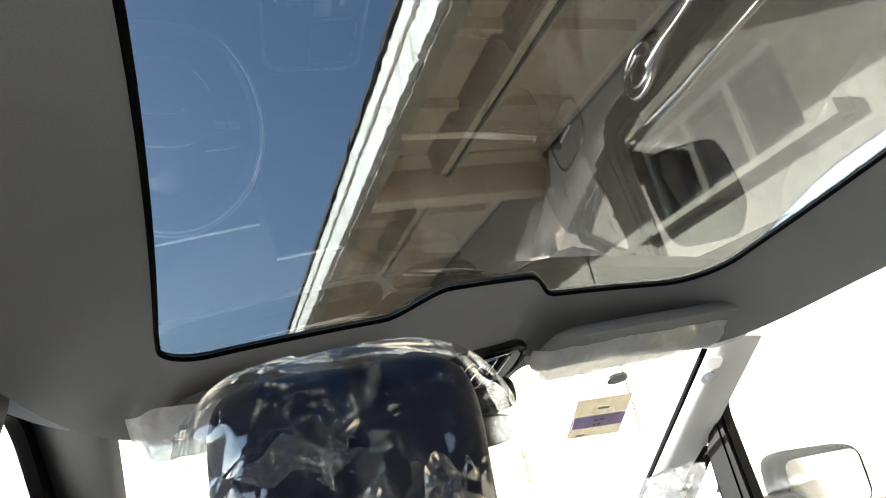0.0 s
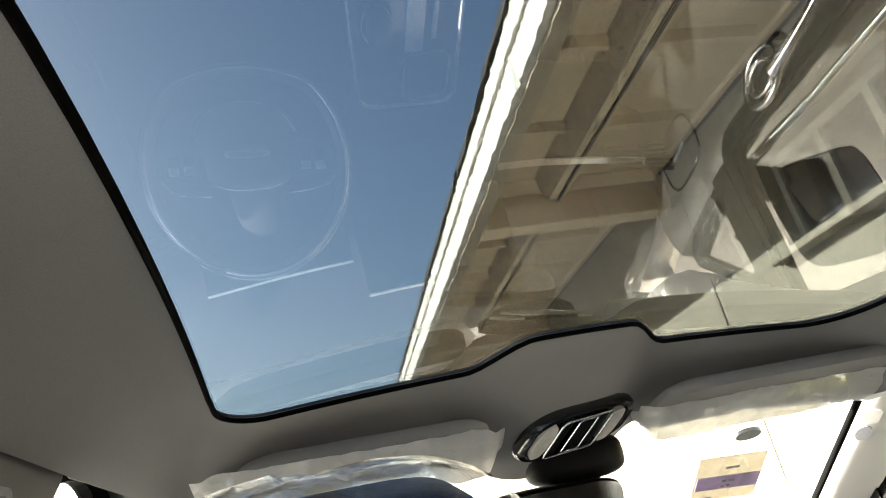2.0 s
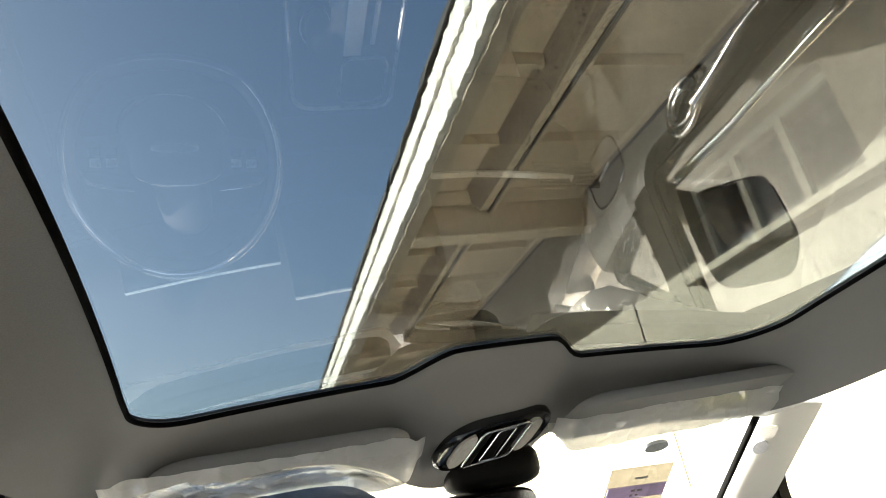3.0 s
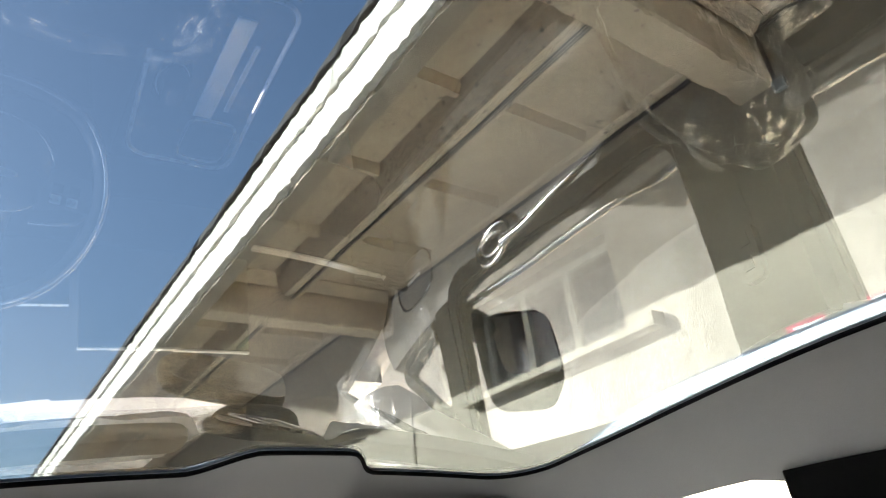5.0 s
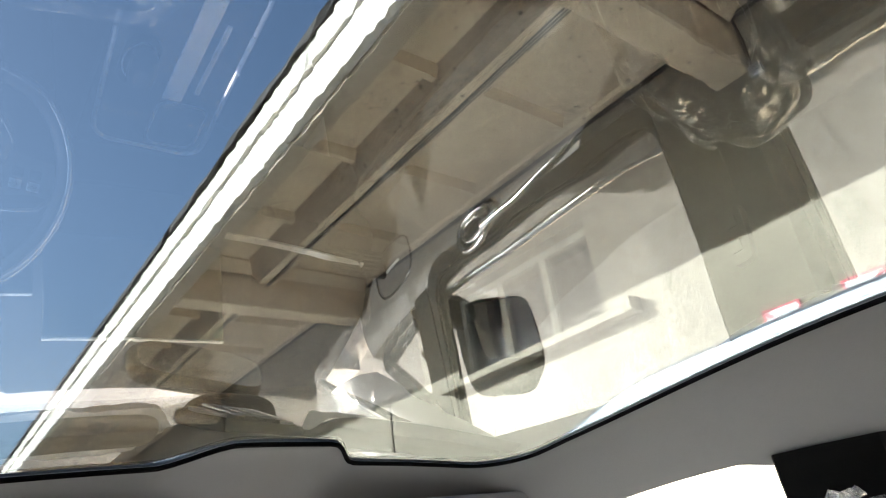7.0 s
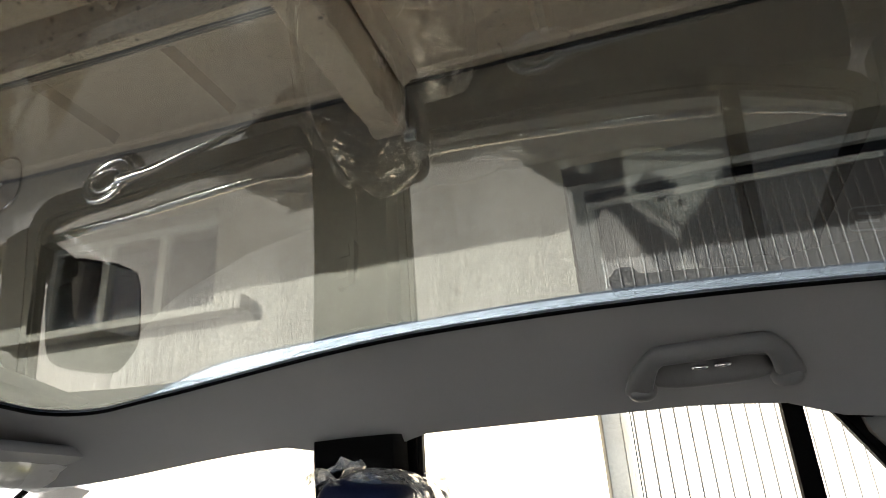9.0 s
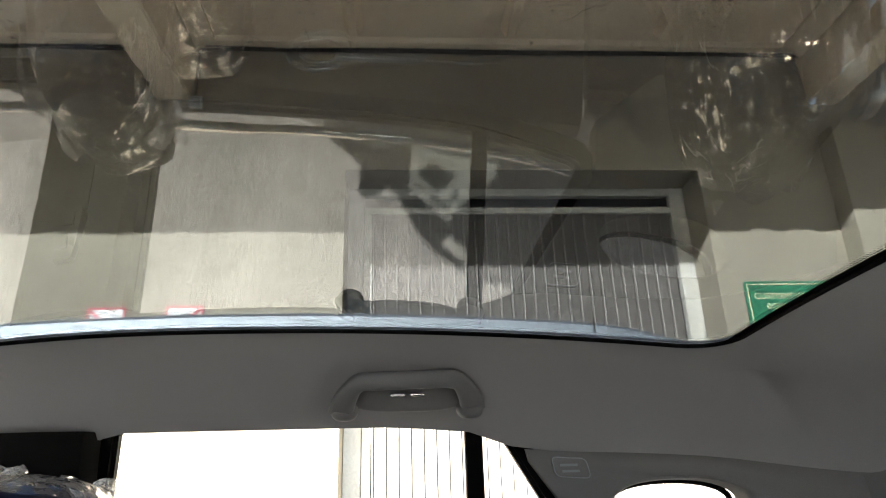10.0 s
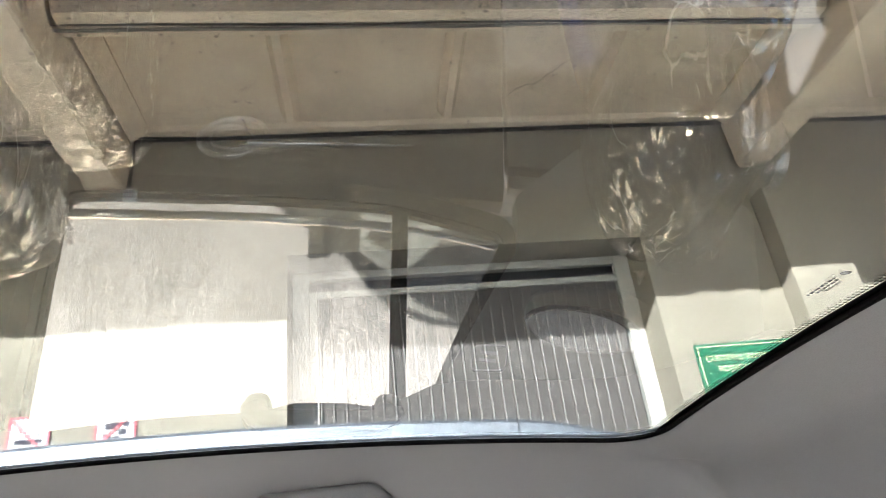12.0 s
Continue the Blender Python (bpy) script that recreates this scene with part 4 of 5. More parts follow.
# sun visors in thin film
def visor(s, x0, x1):
    v = subpart("sun_visor", car)
    a, b = min(s * x0, s * x1), max(s * x0, s * x1)
    rot = Matrix.Translation((0, 0.568, 1.514)) @ Matrix.Rotation(radians(-15), 4, "X")
    k = 0.07
    pts = rounded([(a + (k if s < 0 else 0.022), 0.0), (b - (k if s > 0 else 0.022), 0.0), (b, 0.122), (a, 0.128)], 0.04, 6)
    bm = bmesh.new()
    cx, cy = (a + b) / 2, 0.065
    rows = []
    for sc, z in ((0.96, 0.0), (1.0, -0.005), (1.0, -0.014), (0.97, -0.019), (0.8, -0.021)):
        rows.append([rot @ Vector((cx + (x - cx) * sc, cy + (y - cy) * sc, z)) for x, y in pts])
    add_loft(bm, rows, close_u=True, caps=True)
    part("visor_board", bm, M_FABRIC, v, "grey fabric sun visor folded up", 50)
    # loose film bag hanging from the front half
    rows = []
    n = 60
    prof = ((0.045, -0.0225), (0.056, -0.028), (0.070, -0.034), (0.088, -0.038), (0.106, -0.040), (0.124, -0.036), (0.136, -0.026), (0.136, -0.010), (0.124, 0.004)) if s > 0 else ((0.0, -0.022), (0.02, -0.029), (0.05, -0.036), (0.085, -0.042), (0.12, -0.044), (0.145, -0.036), (0.152, -0.018), (0.146, -0.004), (0.130, 0.004))
    for i, (y, z) in enumerate(prof):
        row = []
        for k in range(n):
            t = k / (n - 1)
            x = lerp(a - 0.006, b + 0.008, t)
            wave = 0.5 * noise.noise(Vector((x * 9, i * 0.35, s))) + 0.3 * abs(noise.noise(Vector((x * 22 + i * 0.5, i * 0.3, 3)))) + 0.12 * noise.noise(Vector((x * 60 + i, i * 0.4, 9)))
            end = smooth(min(t, 1 - t) * 16)
            start = 0.016 * wave if i else 0.034 * abs(noise.noise(Vector((x * 6.5, 2, s)))) - 0.012
            row.append(rot @ Vector((x, lerp(0.068, y + start, 0.45 + 0.55 * smooth(min(t, 1 - t) * 11)), z * (0.35 + 0.65 * end) - 0.012 * wave * end)))
        rows.append(row)
    part("film_bag", loft(rows), M_VISORFILM, v, "milky protective film crumpled round the visor", 25)
    if s > 0:
        for (u0, u1, yy0, yy1, mat, nm) in ((0.365, 0.465, 0.046, 0.066, M_YELLOW, "yellow_label"), (0.36, 0.47, 0.066, 0.095, M_PALEGREY, "grey_label")):
            bm = bmesh.new()
            add_box(bm, u0, u1, yy0, yy1, -0.0228, -0.0212, 0, rot)
            part(nm, bm, mat, v)
        bm = bmesh.new()
        for q in ((0.372, 0.379), (0.395, 0.435)):
            add_box(bm, q[0], q[1], 0.053, 0.060, -0.0238, -0.0229, 0, rot)
        part("print_bar", bm, M_INK, v)
    return v


visor(1, 0.122, 0.628)
visor(-1, 0.105, 0.515)


# ---- sides of the cabin ----
def side_prism(s, pts, xa, xb, bevel=0.0):
    a, b = s * xa, s * xb
    return prism(pts, "x", min(a, b), max(a, b), bevel)


def ring_panel(s, outer, hole, xa, xb, lip=0.0):
    """A panel with an opening: outer and hole are loops of (y, z) with the same count."""
    bm = bmesh.new()
    add_loft(bm, [[(s * xa, y, z) for y, z in outer], [(s * (xa - lip), y, z) for y, z in hole], [(s * xb, y, z) for y, z in hole], [(s * xb, y, z) for y, z in outer]], close_u=True, close_v=True)
    return bm


def grown(pts, d):
    """A loop pushed outwards by d."""
    out = []
    n = len(pts)
    area = sum(pts[i - 1][0] * pts[i][1] - pts[i][0] * pts[i - 1][1] for i in range(n))
    sg = 1 if area > 0 else -1
    for i in range(n):
        a, b = Vector(pts[i - 1]), Vector(pts[(i + 1) % n])
        t = (b - a).normalized()
        out.append((pts[i][0] + sg * t.y * d, pts[i][1] - sg * t.x * d))
    return out


FRONT_WIN = [(0.160, 1.115), (0.160, 1.515), (0.30, 1.535), (0.52, 1.530), (0.72, 1.475), (0.84, 1.392), (0.885, 1.330), (0.872, 1.062), (0.65, 1.088)]
LEFT_WIN = [(0.090, 1.130), (0.398, 1.413), (0.505, 1.518), (0.605, 1.532), (0.660, 1.505), (0.763, 1.418), (0.862, 1.292), (0.866, 1.088), (0.65, 1.112)]
CORNER_WIN = [(0.968, 1.095), (0.962, 1.236), (0.998, 1.222), (1.14, 1.105)]
REAR_WIN = [(-0.035, 1.155), (-0.035, 1.520), (-0.34, 1.518), (-0.642, 1.505), (-0.642, 1.175)]
QUARTER = [(-0.674, 1.500), (-0.700, 1.496), (-0.868, 1.215), (-0.674, 1.178)]
REAR_ALL = [(-0.035, 1.155), (-0.035, 1.520), (-0.34, 1.518), (-0.642, 1.505), (-0.700, 1.496), (-0.868, 1.215), (-0.642, 1.175)]


def door_panel_rows(s, y0, y1, top):
    """Inner door skin: section from the sill up to the belt line, with an armrest swell."""
    sec = [(0.70, 0.32), (0.675, 0.36), (0.665, 0.55), (0.655, 0.68), (0.62, 0.72), (0.595, 0.76), (0.60, 0.79), (0.645, 0.81), (0.665, 0.88), (0.668, 1.02), (0.672, top - 0.02), (0.685, top), (0.72, top + 0.002), (0.735, top - 0.02),
           (0.80, 0.98), (0.82, 0.75), (0.80, 0.45), (0.76, 0.30)]
    rows = []
    for k in range(13):
        t = k / 12
        y = lerp(y0, y1, t)
        f = smooth(min(t, 1 - t) * 5)
        rows.append([(s * (x if not (0.59 < x < 0.64) else lerp(0.66, x, f)), y, z) for x, z in sec])
    return rows


def chrome_pull(s, y0, y1, z, parent):
    """Long chrome blade that ends in an oval ring, the inner door opener."""
    bm = bmesh.new()
    n = 30
    x = s * 0.652
    ring_y = y1 - 0.06
    pts = [(x, ring_y + 0.062 * math.cos(a), z + 0.036 * math.sin(a) + 0.1 * 0.062 * math.cos(a)) for a in [2 * math.pi * k / n for k in range(n)]]
    add_tube(bm, pts, 0.0065, 10, closed=True)
    add_tube(bm, [(x - s * 0.006, ring_y + 0.040 * math.cos(a), z + 0.004 + 0.022 * math.sin(a)) for a in [2 * math.pi * k / n for k in range(n)]], 0.0035, 8, closed=True)
    blade = [(x + s * 0.004, lerp(ring_y - 0.03, y0, k / 12), z + 0.014 - 0.016 * k / 12) for k in range(13)]
    add_tube(bm, blade, lambda t: lerp(0.020, 0.0015, t ** 0.7), 10, flat=0.7)
    part("door_opener", bm, M_CHROME, parent, "polished chrome door opener", 60)
    part("opener_cup", blob((s * 0.672, ring_y, z), (0.018, 0.10, 0.052), 2.2), M_BLACK, parent, "", 60)


def front_door(s):
    d = subpart("front_door", car)
    win = rounded(FRONT_WIN if s > 0 else LEFT_WIN, 0.05, 4)
    part("door_panel", loft(door_panel_rows(s, 0.09, 1.22, 1.062), close_u=True, caps=True), M_DOORTRIM, d, "dark grey moulded door panel", 40)
    if s > 0:
        thick, thin = grown(win, 0.034), grown(win, 0.006)
        outer = [(lerp(b[0], a[0], f), lerp(b[1], a[1], f)) for a, b, f in ((a, b, 1 - smooth((a[1] - 1.30) / 0.10)) for a, b in zip(thick, thin))]
        part("window_frame", ring_panel(s, outer, win, 0.668, 0.705), M_BLACK, d, "black rubber window frame", 40)
        part("window_channel", ring_panel(s, grown(win, 0.004), grown(win, -0.005), 0.676, 0.690, 0.0), M_BLACK, d, "", 40)
        part("pane", side_prism(s, grown(win, 0.004), 0.690, 0.694), M_GLASS, d, "clear side window")
    else:
        # wide black surround in stepped bands, with a grey lip between
        for xa, xb, ga, gb, nm, mat in ((0.640, 0.656, 0.20, 0.105, "window_frame", M_RUBBER), (0.646, 0.660, 0.106, 0.090, "frame_lip", M_DASH), (0.652, 0.664, 0.091, 0.030, "window_channel", M_GLOSSBLACK), (0.648, 0.666, 0.031, -0.004, "glass_channel", M_RUBBER)):
            part(nm, ring_panel(s, grown(win, ga), grown(win, gb), xa, xb), mat, d, "black rubber window frame" if nm == "window_frame" else "", 40)
        part("pane", side_prism(s, grown(win, 0.004), 0.655, 0.659), M_GLASS, d, "clear side window")
    corner = rounded(CORNER_WIN, 0.012, 4)
    part("corner_frame", ring_panel(s, grown(corner, 0.018), corner, 0.668, 0.705), M_RUBBER, d, "black frame of the small corner pane", 40)
    part("corner_pane", side_prism(s, grown(corner, 0.004), 0.690, 0.694), M_GLASS, d, "small fixed corner pane")
    part("window_post", side_prism(s, [(0.897, 1.07), (0.897, 1.30), (0.93, 1.28), (0.955, 1.24), (0.955, 1.07)], 0.664, 0.70), M_BLACK, d, "black post behind the door mirror")
    chrome_pull(s, 0.30, 0.722, 1.058, d)
    if s > 0:
        corner_film(d)
    bm = bmesh.new()
    pts = [(s * 0.667, y, z) for y, z in ellipse(1.015, 0.958, 0.088, 0.055, 28, 3)]
    add_tube(bm, pts, 0.004, 6, closed=True)
    part("tweeter_ring", bm, M_CHROME, d, "", 60)
    part("tweeter", side_prism(s, ellipse(1.015, 0.958, 0.085, 0.051, 28, 3), 0.666, 0.674), M_DASH, d)
    part("tweeter_badge", box(min(s * 0.664, s * 0.6665), max(s * 0.664, s * 0.6665), 0.985, 1.05, 0.955, 0.961, 0.0), M_ALU, d)
    for k in range(5):
        part("switch", box(min(s * 0.600, s * 0.628), max(s * 0.600, s * 0.628), 0.60 + k * 0.035, 0.624 + k * 0.035, 0.786, 0.798, 0.002), M_GLOSSBLACK, d)
    part("belt_strip", tube([(s * 0.735, y, z) for y, z in ((0.150, 1.130), (0.40, 1.116), (0.65, 1.099), (0.75, 1.086), (0.90, 1.068))], 0.008, 6), M_CHROME, d, "bright belt line strip", 60)
    part("outer_handle", blob((s * 0.845, 0.20, 0.92), (0.03, 0.20, 0.03), 3), M_PAINT, d, "", 60)
    return d


def rear_door(s):
    d = subpart("rear_door", car)
    win = rounded(REAR_ALL, 0.035, 4)
    part("door_panel", loft(door_panel_rows(s, -0.86, 0.04, 1.148), close_u=True, caps=True), M_DOORTRIM, d, "dark grey moulded door panel", 40)
    part("window_frame", ring_panel(s, grown(win, 0.030), win, 0.668, 0.705), M_RUBBER, d, "black rubber window frame", 40)
    part("window_channel", ring_panel(s, grown(win, 0.010), grown(win, -0.008), 0.676, 0.690), M_BLACK, d, "", 40)
    part("pane", side_prism(s, rounded(REAR_WIN, 0.03, 4), 0.690, 0.694), M_GLASS, d, "clear rear side window")
    part("quarter_pane", side_prism(s, rounded(QUARTER, 0.02, 4), 0.690, 0.694), M_GLASS, d, "small three-cornered pane")
    part("frame_trim", tube([(s * 0.655, y, z) for y, z in ((-0.030, 1.492), (-0.008, 1.478), (0.0, 1.44), (0.004, 1.30), (0.004, 1.16))], 0.007, 8), M_TRIM, d, "thin grey lip beside the pillar", 60)
    part("divider_bar", side_prism(s, [(-0.643, 1.16), (-0.643, 1.504), (-0.673, 1.50), (-0.673, 1.16)], 0.676, 0.702), M_RUBBER, d, "black divider between the panes")
    chrome_pull(s, -0.69, -0.275, 1.068, d)
    part("belt_strip", tube([(s * 0.735, y, z) for y, z in ((-0.02, 1.162), (-0.3, 1.172), (-0.64, 1.184))], 0.008, 6), M_CHROME, d, "bright belt line strip", 60)
    part("belt_strip", tube([(s * 0.735, y, z) for y, z in ((-0.675, 1.187), (-0.78, 1.197), (-0.85, 1.208))], 0.006, 6), M_CHROME, d, "", 60)
    return d


def grab_handle(s, yc, z, length=0.225):
    h = subpart("grab_handle", car)
    bm = bmesh.new()
    n = 44
    pts = []
    for k in range(n + 1):
        t = k / n
        yy = yc + length * (t - 0.5)
        e = min(t, 1 - t)
        rise = math.sin(min(e / 0.20, 1.0) * math.pi / 2) ** 0.8
        pts.append(Vector((s * (0.574 - 0.064 * rise), yy + (0.004 * (1 - rise) * (1 if t < 0.5 else -1)), z - 0.010 + 0.040 * rise - 0.004 * (t - 0.5))))
    rows = []
    for i, p in enumerate(pts):
        a, b = pts[max(i - 1, 0)], pts[min(i + 1, n)]
        d = (b - a).normalized()
        side = d.cross(Vector((s, 0, 0.35))).normalized()
        up = side.cross(d).normalized()
        rows.append([p + side * ((0.0150 + 0.006 * max(0.0, 1 - min(i, n - i) / 5.0)) * math.copysign(abs(math.cos(w)) ** 0.7, math.cos(w))) + up * (0.0095 * math.copysign(abs(math.sin(w)) ** 0.7, math.sin(w))) for w in [2 * math.pi * k / 12 for k in range(12)]])
    add_loft(bm, rows, close_u=True, caps=True)
    part("grip", bm, M_GRIP, h, "moulded grey grip", 60)
    for e in (-1, 1):
        part("foot", blob((s * 0.574, yc + e * (length / 2 - 0.010), z - 0.004), (0.034, 0.046, 0.042), 2.6), M_GRIP, h, "", 60)
        part("cover", blob((s * 0.548, yc + e * 0.016, z + 0.012), (0.014, 0.026, 0.008), 2.6), M_CHROME, h, "glinting clear hook", 60)
    part("base_plate", blob((s * 0.572, yc, z + 0.016), (0.03, length * 0.84, 0.056), 3.2), M_GRIP, h, "", 60)
    return h


def pillar_a(s):
    p = subpart("a_pillar", car)
    ends = []
    for k in range(9):
        t = k / 8
        inner = Vector((lerp(0.548, 0.590, t), lerp(0.735, 1.40, t), lerp(1.496, 1.086, t)))
        outer = Vector((lerp(0.655, 0.690, t), lerp(0.660, 1.22, t), lerp(1.446, 1.088, t)))
        if s < 0:
            inner = Vector((lerp(0.540, 0.592, t), lerp(0.66, 1.40, t), lerp(1.525, 1.086, t)))
            outer = Vector((lerp(0.618, 0.665, t), lerp(0.605, 1.36, t), lerp(1.553, 1.095, t)))
        mid = inner.lerp(outer, 0.5) + Vector((-0.010, -0.014, -0.008))
        back = Vector((outer.x + 0.035, outer.y + 0.03, outer.z + 0.02))
        fr = Vector((inner.x + 0.02, inner.y + 0.03, inner.z + 0.01))
        ends.append([Vector((s * q.x, q.y, q.z)) for q in (inner, inner.lerp(mid, 0.6) + Vector((-0.004, -0.003, -0.003)), mid, mid.lerp(outer, 0.5) + Vector((-0.004, -0.004, -0.002)), outer, back, fr)])
    part("pillar_trim", loft(ends, close_u=True, caps=True), M_SUNLITTRIM if s > 0 else M_TRIM, p, "grey windscreen pillar trim, coloured paler for the sun on it" if s > 0 else "grey windscreen pillar trim", 50)
    c = ends[1][2].lerp(ends[2][2], 0.4)
    along = (ends[4][2] - ends[0][2]).normalized()
    across = (ends[1][4] - ends[1][0]).normalized()
    out = along.cross(across).normalized()
    if out.y > 0:
        out = -out
    if s < 0:
        return p
    bm = bmesh.new()
    add_loft(bm, [[c + along * y + across * x + out * dd for x, y in ellipse(0, 0, 0.013, 0.019, 20)] for dd in (-0.004, 0.003)], close_u=True, caps=True)
    part("airbag_badge", bm, M_PALEGREY, p, "oval grey badge", 40)
    bm = bmesh.new()
    c2 = c - along * 0.045
    add_loft(bm, [[c2 + along * y + across * x + out * dd for x, y in rounded([(-0.014, -0.016), (0.014, -0.016), (0.014, 0.016), (-0.014, 0.016)], 0.006)] for dd in (-0.004, 0.002)], close_u=True, caps=True)
    part("airbag_plate", bm, M_LENS, p)
    return p


def pillar_b(s):
    p = subpart("b_pillar", car)
    sec = [(0.150, 0.0), (0.140, -0.016), (0.065, -0.024), (-0.010, -0.016), (-0.020, 0.0), (-0.02, 0.03), (0.15, 0.03)]
    rows = []
    stations = ((0.30, 0.70, 1.35, 0), (0.9, 0.675, 1.2, 0), (1.15, 0.662, 1.05, 0), (1.35, 0.645, 1.0, 0), (1.462, 0.632, 1.0, 0), (1.49, 0.632, 1.0, 0))
    for z, x, w, fwd in stations:
        rows.append([(s * (x + d), 0.065 + fwd + (y - 0.065) * w, z) for y, d in sec])
    part("pillar_trim", loft(rows, close_u=True, caps=True), M_SHADETRIM if s > 0 else M_TRIM, p, "centre pillar trim, its shade put into a near-black colour" if s > 0 else "grey centre pillar trim", 45)
    fy, fz, fx = (0.0, 0.0, 0.600) if s > 0 else (0.262, 0.082, 0.626)
    wide, tall = (1.0, 1.0) if s > 0 else (1.75, 0.66)
    bm = bmesh.new()
    add_prism(bm, rounded([(0.065 + wide * (y - 0.065) + fy, 1.387 + tall * (z - 1.387) + fz) for y, z in ((0.043, 1.350), (0.080, 1.350), (0.087, 1.425), (0.050, 1.425))], 0.012), "x", min(s * fx, s * (fx + 0.022)), max(s * fx, s * (fx + 0.022)))
    part("belt_anchor", bm, M_PALEGREY if s < 0 else M_SHADETRIM, p, "pale seat belt height adjuster" if s < 0 else "seat belt height adjuster")
    for z in (1.387 - 0.025 * tall, 1.387 + 0.006 * tall):
        y0, y1 = (0.065 + wide * (y - 0.065) + fy + (z - 1.36) * 0.2 for y in (0.054, 0.071))
        part("anchor_slot", box(min(s * (fx - 0.003), s * (fx + 0.001)), max(s * (fx - 0.003), s * (fx + 0.001)), y0, y1, z + fz, z + fz + 0.018 * tall, 0.0), M_TRIM if s < 0 else M_BLACK, p)
    if s < 0:
        part("pillar_cover", side_prism(s, rounded([(-0.02, 1.08), (0.065, 1.10), (0.376, 1.405), (0.495, 1.520), (0.50, 1.56), (-0.02, 1.56)], 0.02, 4), 0.630, 0.639), M_TRIM, p, "grey upper pillar cover")
    part("seat_belt", loft([[(s * 0.618, 0.045, z), (s * 0.618, 0.085, z), (s * 0.6195, 0.085, z), (s * 0.6195, 0.045, z)] for z in (0.45, 0.9, 1.35)], close_u=True, caps=True), M_BLACK, p)
    return p


CY, CZ = -1.0, 1.350


def quarter_bend(y):
    """How far the rear quarter curves inwards, following the edge of the roof lining."""
    return min(0.655 * (1 - max(1 - (max(-y - 0.25, 0) / 1.15) ** 5, 0.0) ** 0.2), 0.075)


def pillar_c(s):
    p = subpart("c_pillar", car)
    hole = ellipse(CY, CZ, 0.112, 0.040, 36, 2.3)
    outer = []
    poly = [(-0.728, 1.458), (-0.80, 1.452), (-0.95, 1.445), (-1.063, 1.435), (-1.142, 1.420), (-1.264, 1.394), (-1.44, 1.37), (-1.44, 1.30), (-1.42, 1.06), (-0.872, 1.06), (-0.874, 1.10), (-0.888, 1.235)]
    for y, z in hole:
        d = Vector((y - CY, z - CZ)).normalized()
        best = None
        for i in range(len(poly)):
            a, b = Vector(poly[i - 1]) - Vector((CY, CZ)), Vector(poly[i]) - Vector((CY, CZ))
            e = b - a
            den = d.x * e.y - d.y * e.x
            if abs(den) < 1e-9:
                continue
            t = (a.x * e.y - a.y * e.x) / den
            u = (a.x * d.y - a.y * d.x) / den
            if t > 0 and -1e-6 <= u <= 1 + 1e-6 and (best is None or t < best):
                best = t
        outer.append((CY + d.x * best, CZ + d.y * best))
    bm = bmesh.new()
    rows = []
    for f, x in ((1.0, 0.652), (0.9, 0.648), (0.5, 0.647), (0.24, 0.648), (0.10, 0.644), (0.03, 0.646), (0.0, 0.660), (0.0, 0.70), (1.0, 0.70)):
        rows.append([(s * (x - quarter_bend(lerp(h[0], o[0], f))), lerp(h[0], o[0], f), lerp(h[1], o[1], f)) for h, o in zip(hole, outer)])
    add_loft(bm, rows, close_u=True, close_v=True)
    part("pillar_trim", bm, M_TRIM, p, "pale grey rear quarter trim", 50)
    part("pane", side_prism(s, grown(hole, 0.01), 0.690, 0.695), M_GLASS, p, "small oval quarter window")
    part("pane_border", ring_panel(s, grown(hole, 0.004), grown(hole, -0.006), 0.684, 0.689), M_BLACK, p)
    plate = rounded([(-0.785, 1.432), (-0.845, 1.428), (-0.852, 1.396), (-0.792, 1.400)], 0.010)
    part("quarter_panel", box(min(s * 0.662, s * 0.70), max(s * 0.662, s * 0.70), -1.42, -0.866, 0.33, 1.09, 0.008), M_DASH, p, "dark lower quarter panel")
    bm = bmesh.new()
    add_tube(bm, [(s * (0.6505 - quarter_bend(y)), y, z) for y, z in SEAM[1:-1]], 0.0018, 6)
    part("trim_seam", bm, M_RUBBER, p, "thin dark seam between lining and trim", 60)
    part("airbag_plate", side_prism(s, plate, 0.6365, 0.650), M_TRIM, p, "embossed airbag plate")
    bm = bmesh.new()
    add_tube(bm, [(s * 0.6368, y, z) for y, z in plate], 0.0012, 6, closed=True)
    for y0, z0, w in ((-0.800, 1.418, 0.030), (-0.803, 1.408, 0.030)):
        add_box(bm, min(s * 0.6355, s * 0.6364), max(s * 0.6355, s * 0.6364), y0 - w, y0, z0 - 0.002, z0 + 0.002)
    part("plate_marking", bm, M_PALEGREY, p)
    return p


def corner_film(parent):
    """Crumpled milky film still covering the small corner pane and the foot of the pillar."""
    rows = []
    for i in range(25):
        v = i / 24
        row = []
        for k in range(37):
            u = k / 36
            y = lerp(0.965, 1.36, u)
            top = 1.225 - 0.125 * u * u - 0.012 * abs(noise.noise(Vector((u * 7, 1.5, 0))))
            z = lerp(1.045, top, v)
            push = 0.006 * facet_push(Vector((0.65, y, z)), 4, 12.0) + 0.005 * noise.noise(Vector((y * 30, z * 30, 2)))
            row.append((lerp(0.652, 0.568, smooth(u / 0.6)) - 0.020 * math.sin(math.pi * v) * math.sin(math.pi * u) + push, y, z))
        rows.append(row)
    part("corner_film", loft(rows), M_CORNERFILM, parent, "crumpled milky film over the corner pane", 30)


for s in (1, -1):
    front_door(s), rear_door(s), pillar_a(s), pillar_b(s), pillar_c(s)
grab_handle(1, -0.540, 1.517)
grab_handle(-1, -0.540, 1.517)

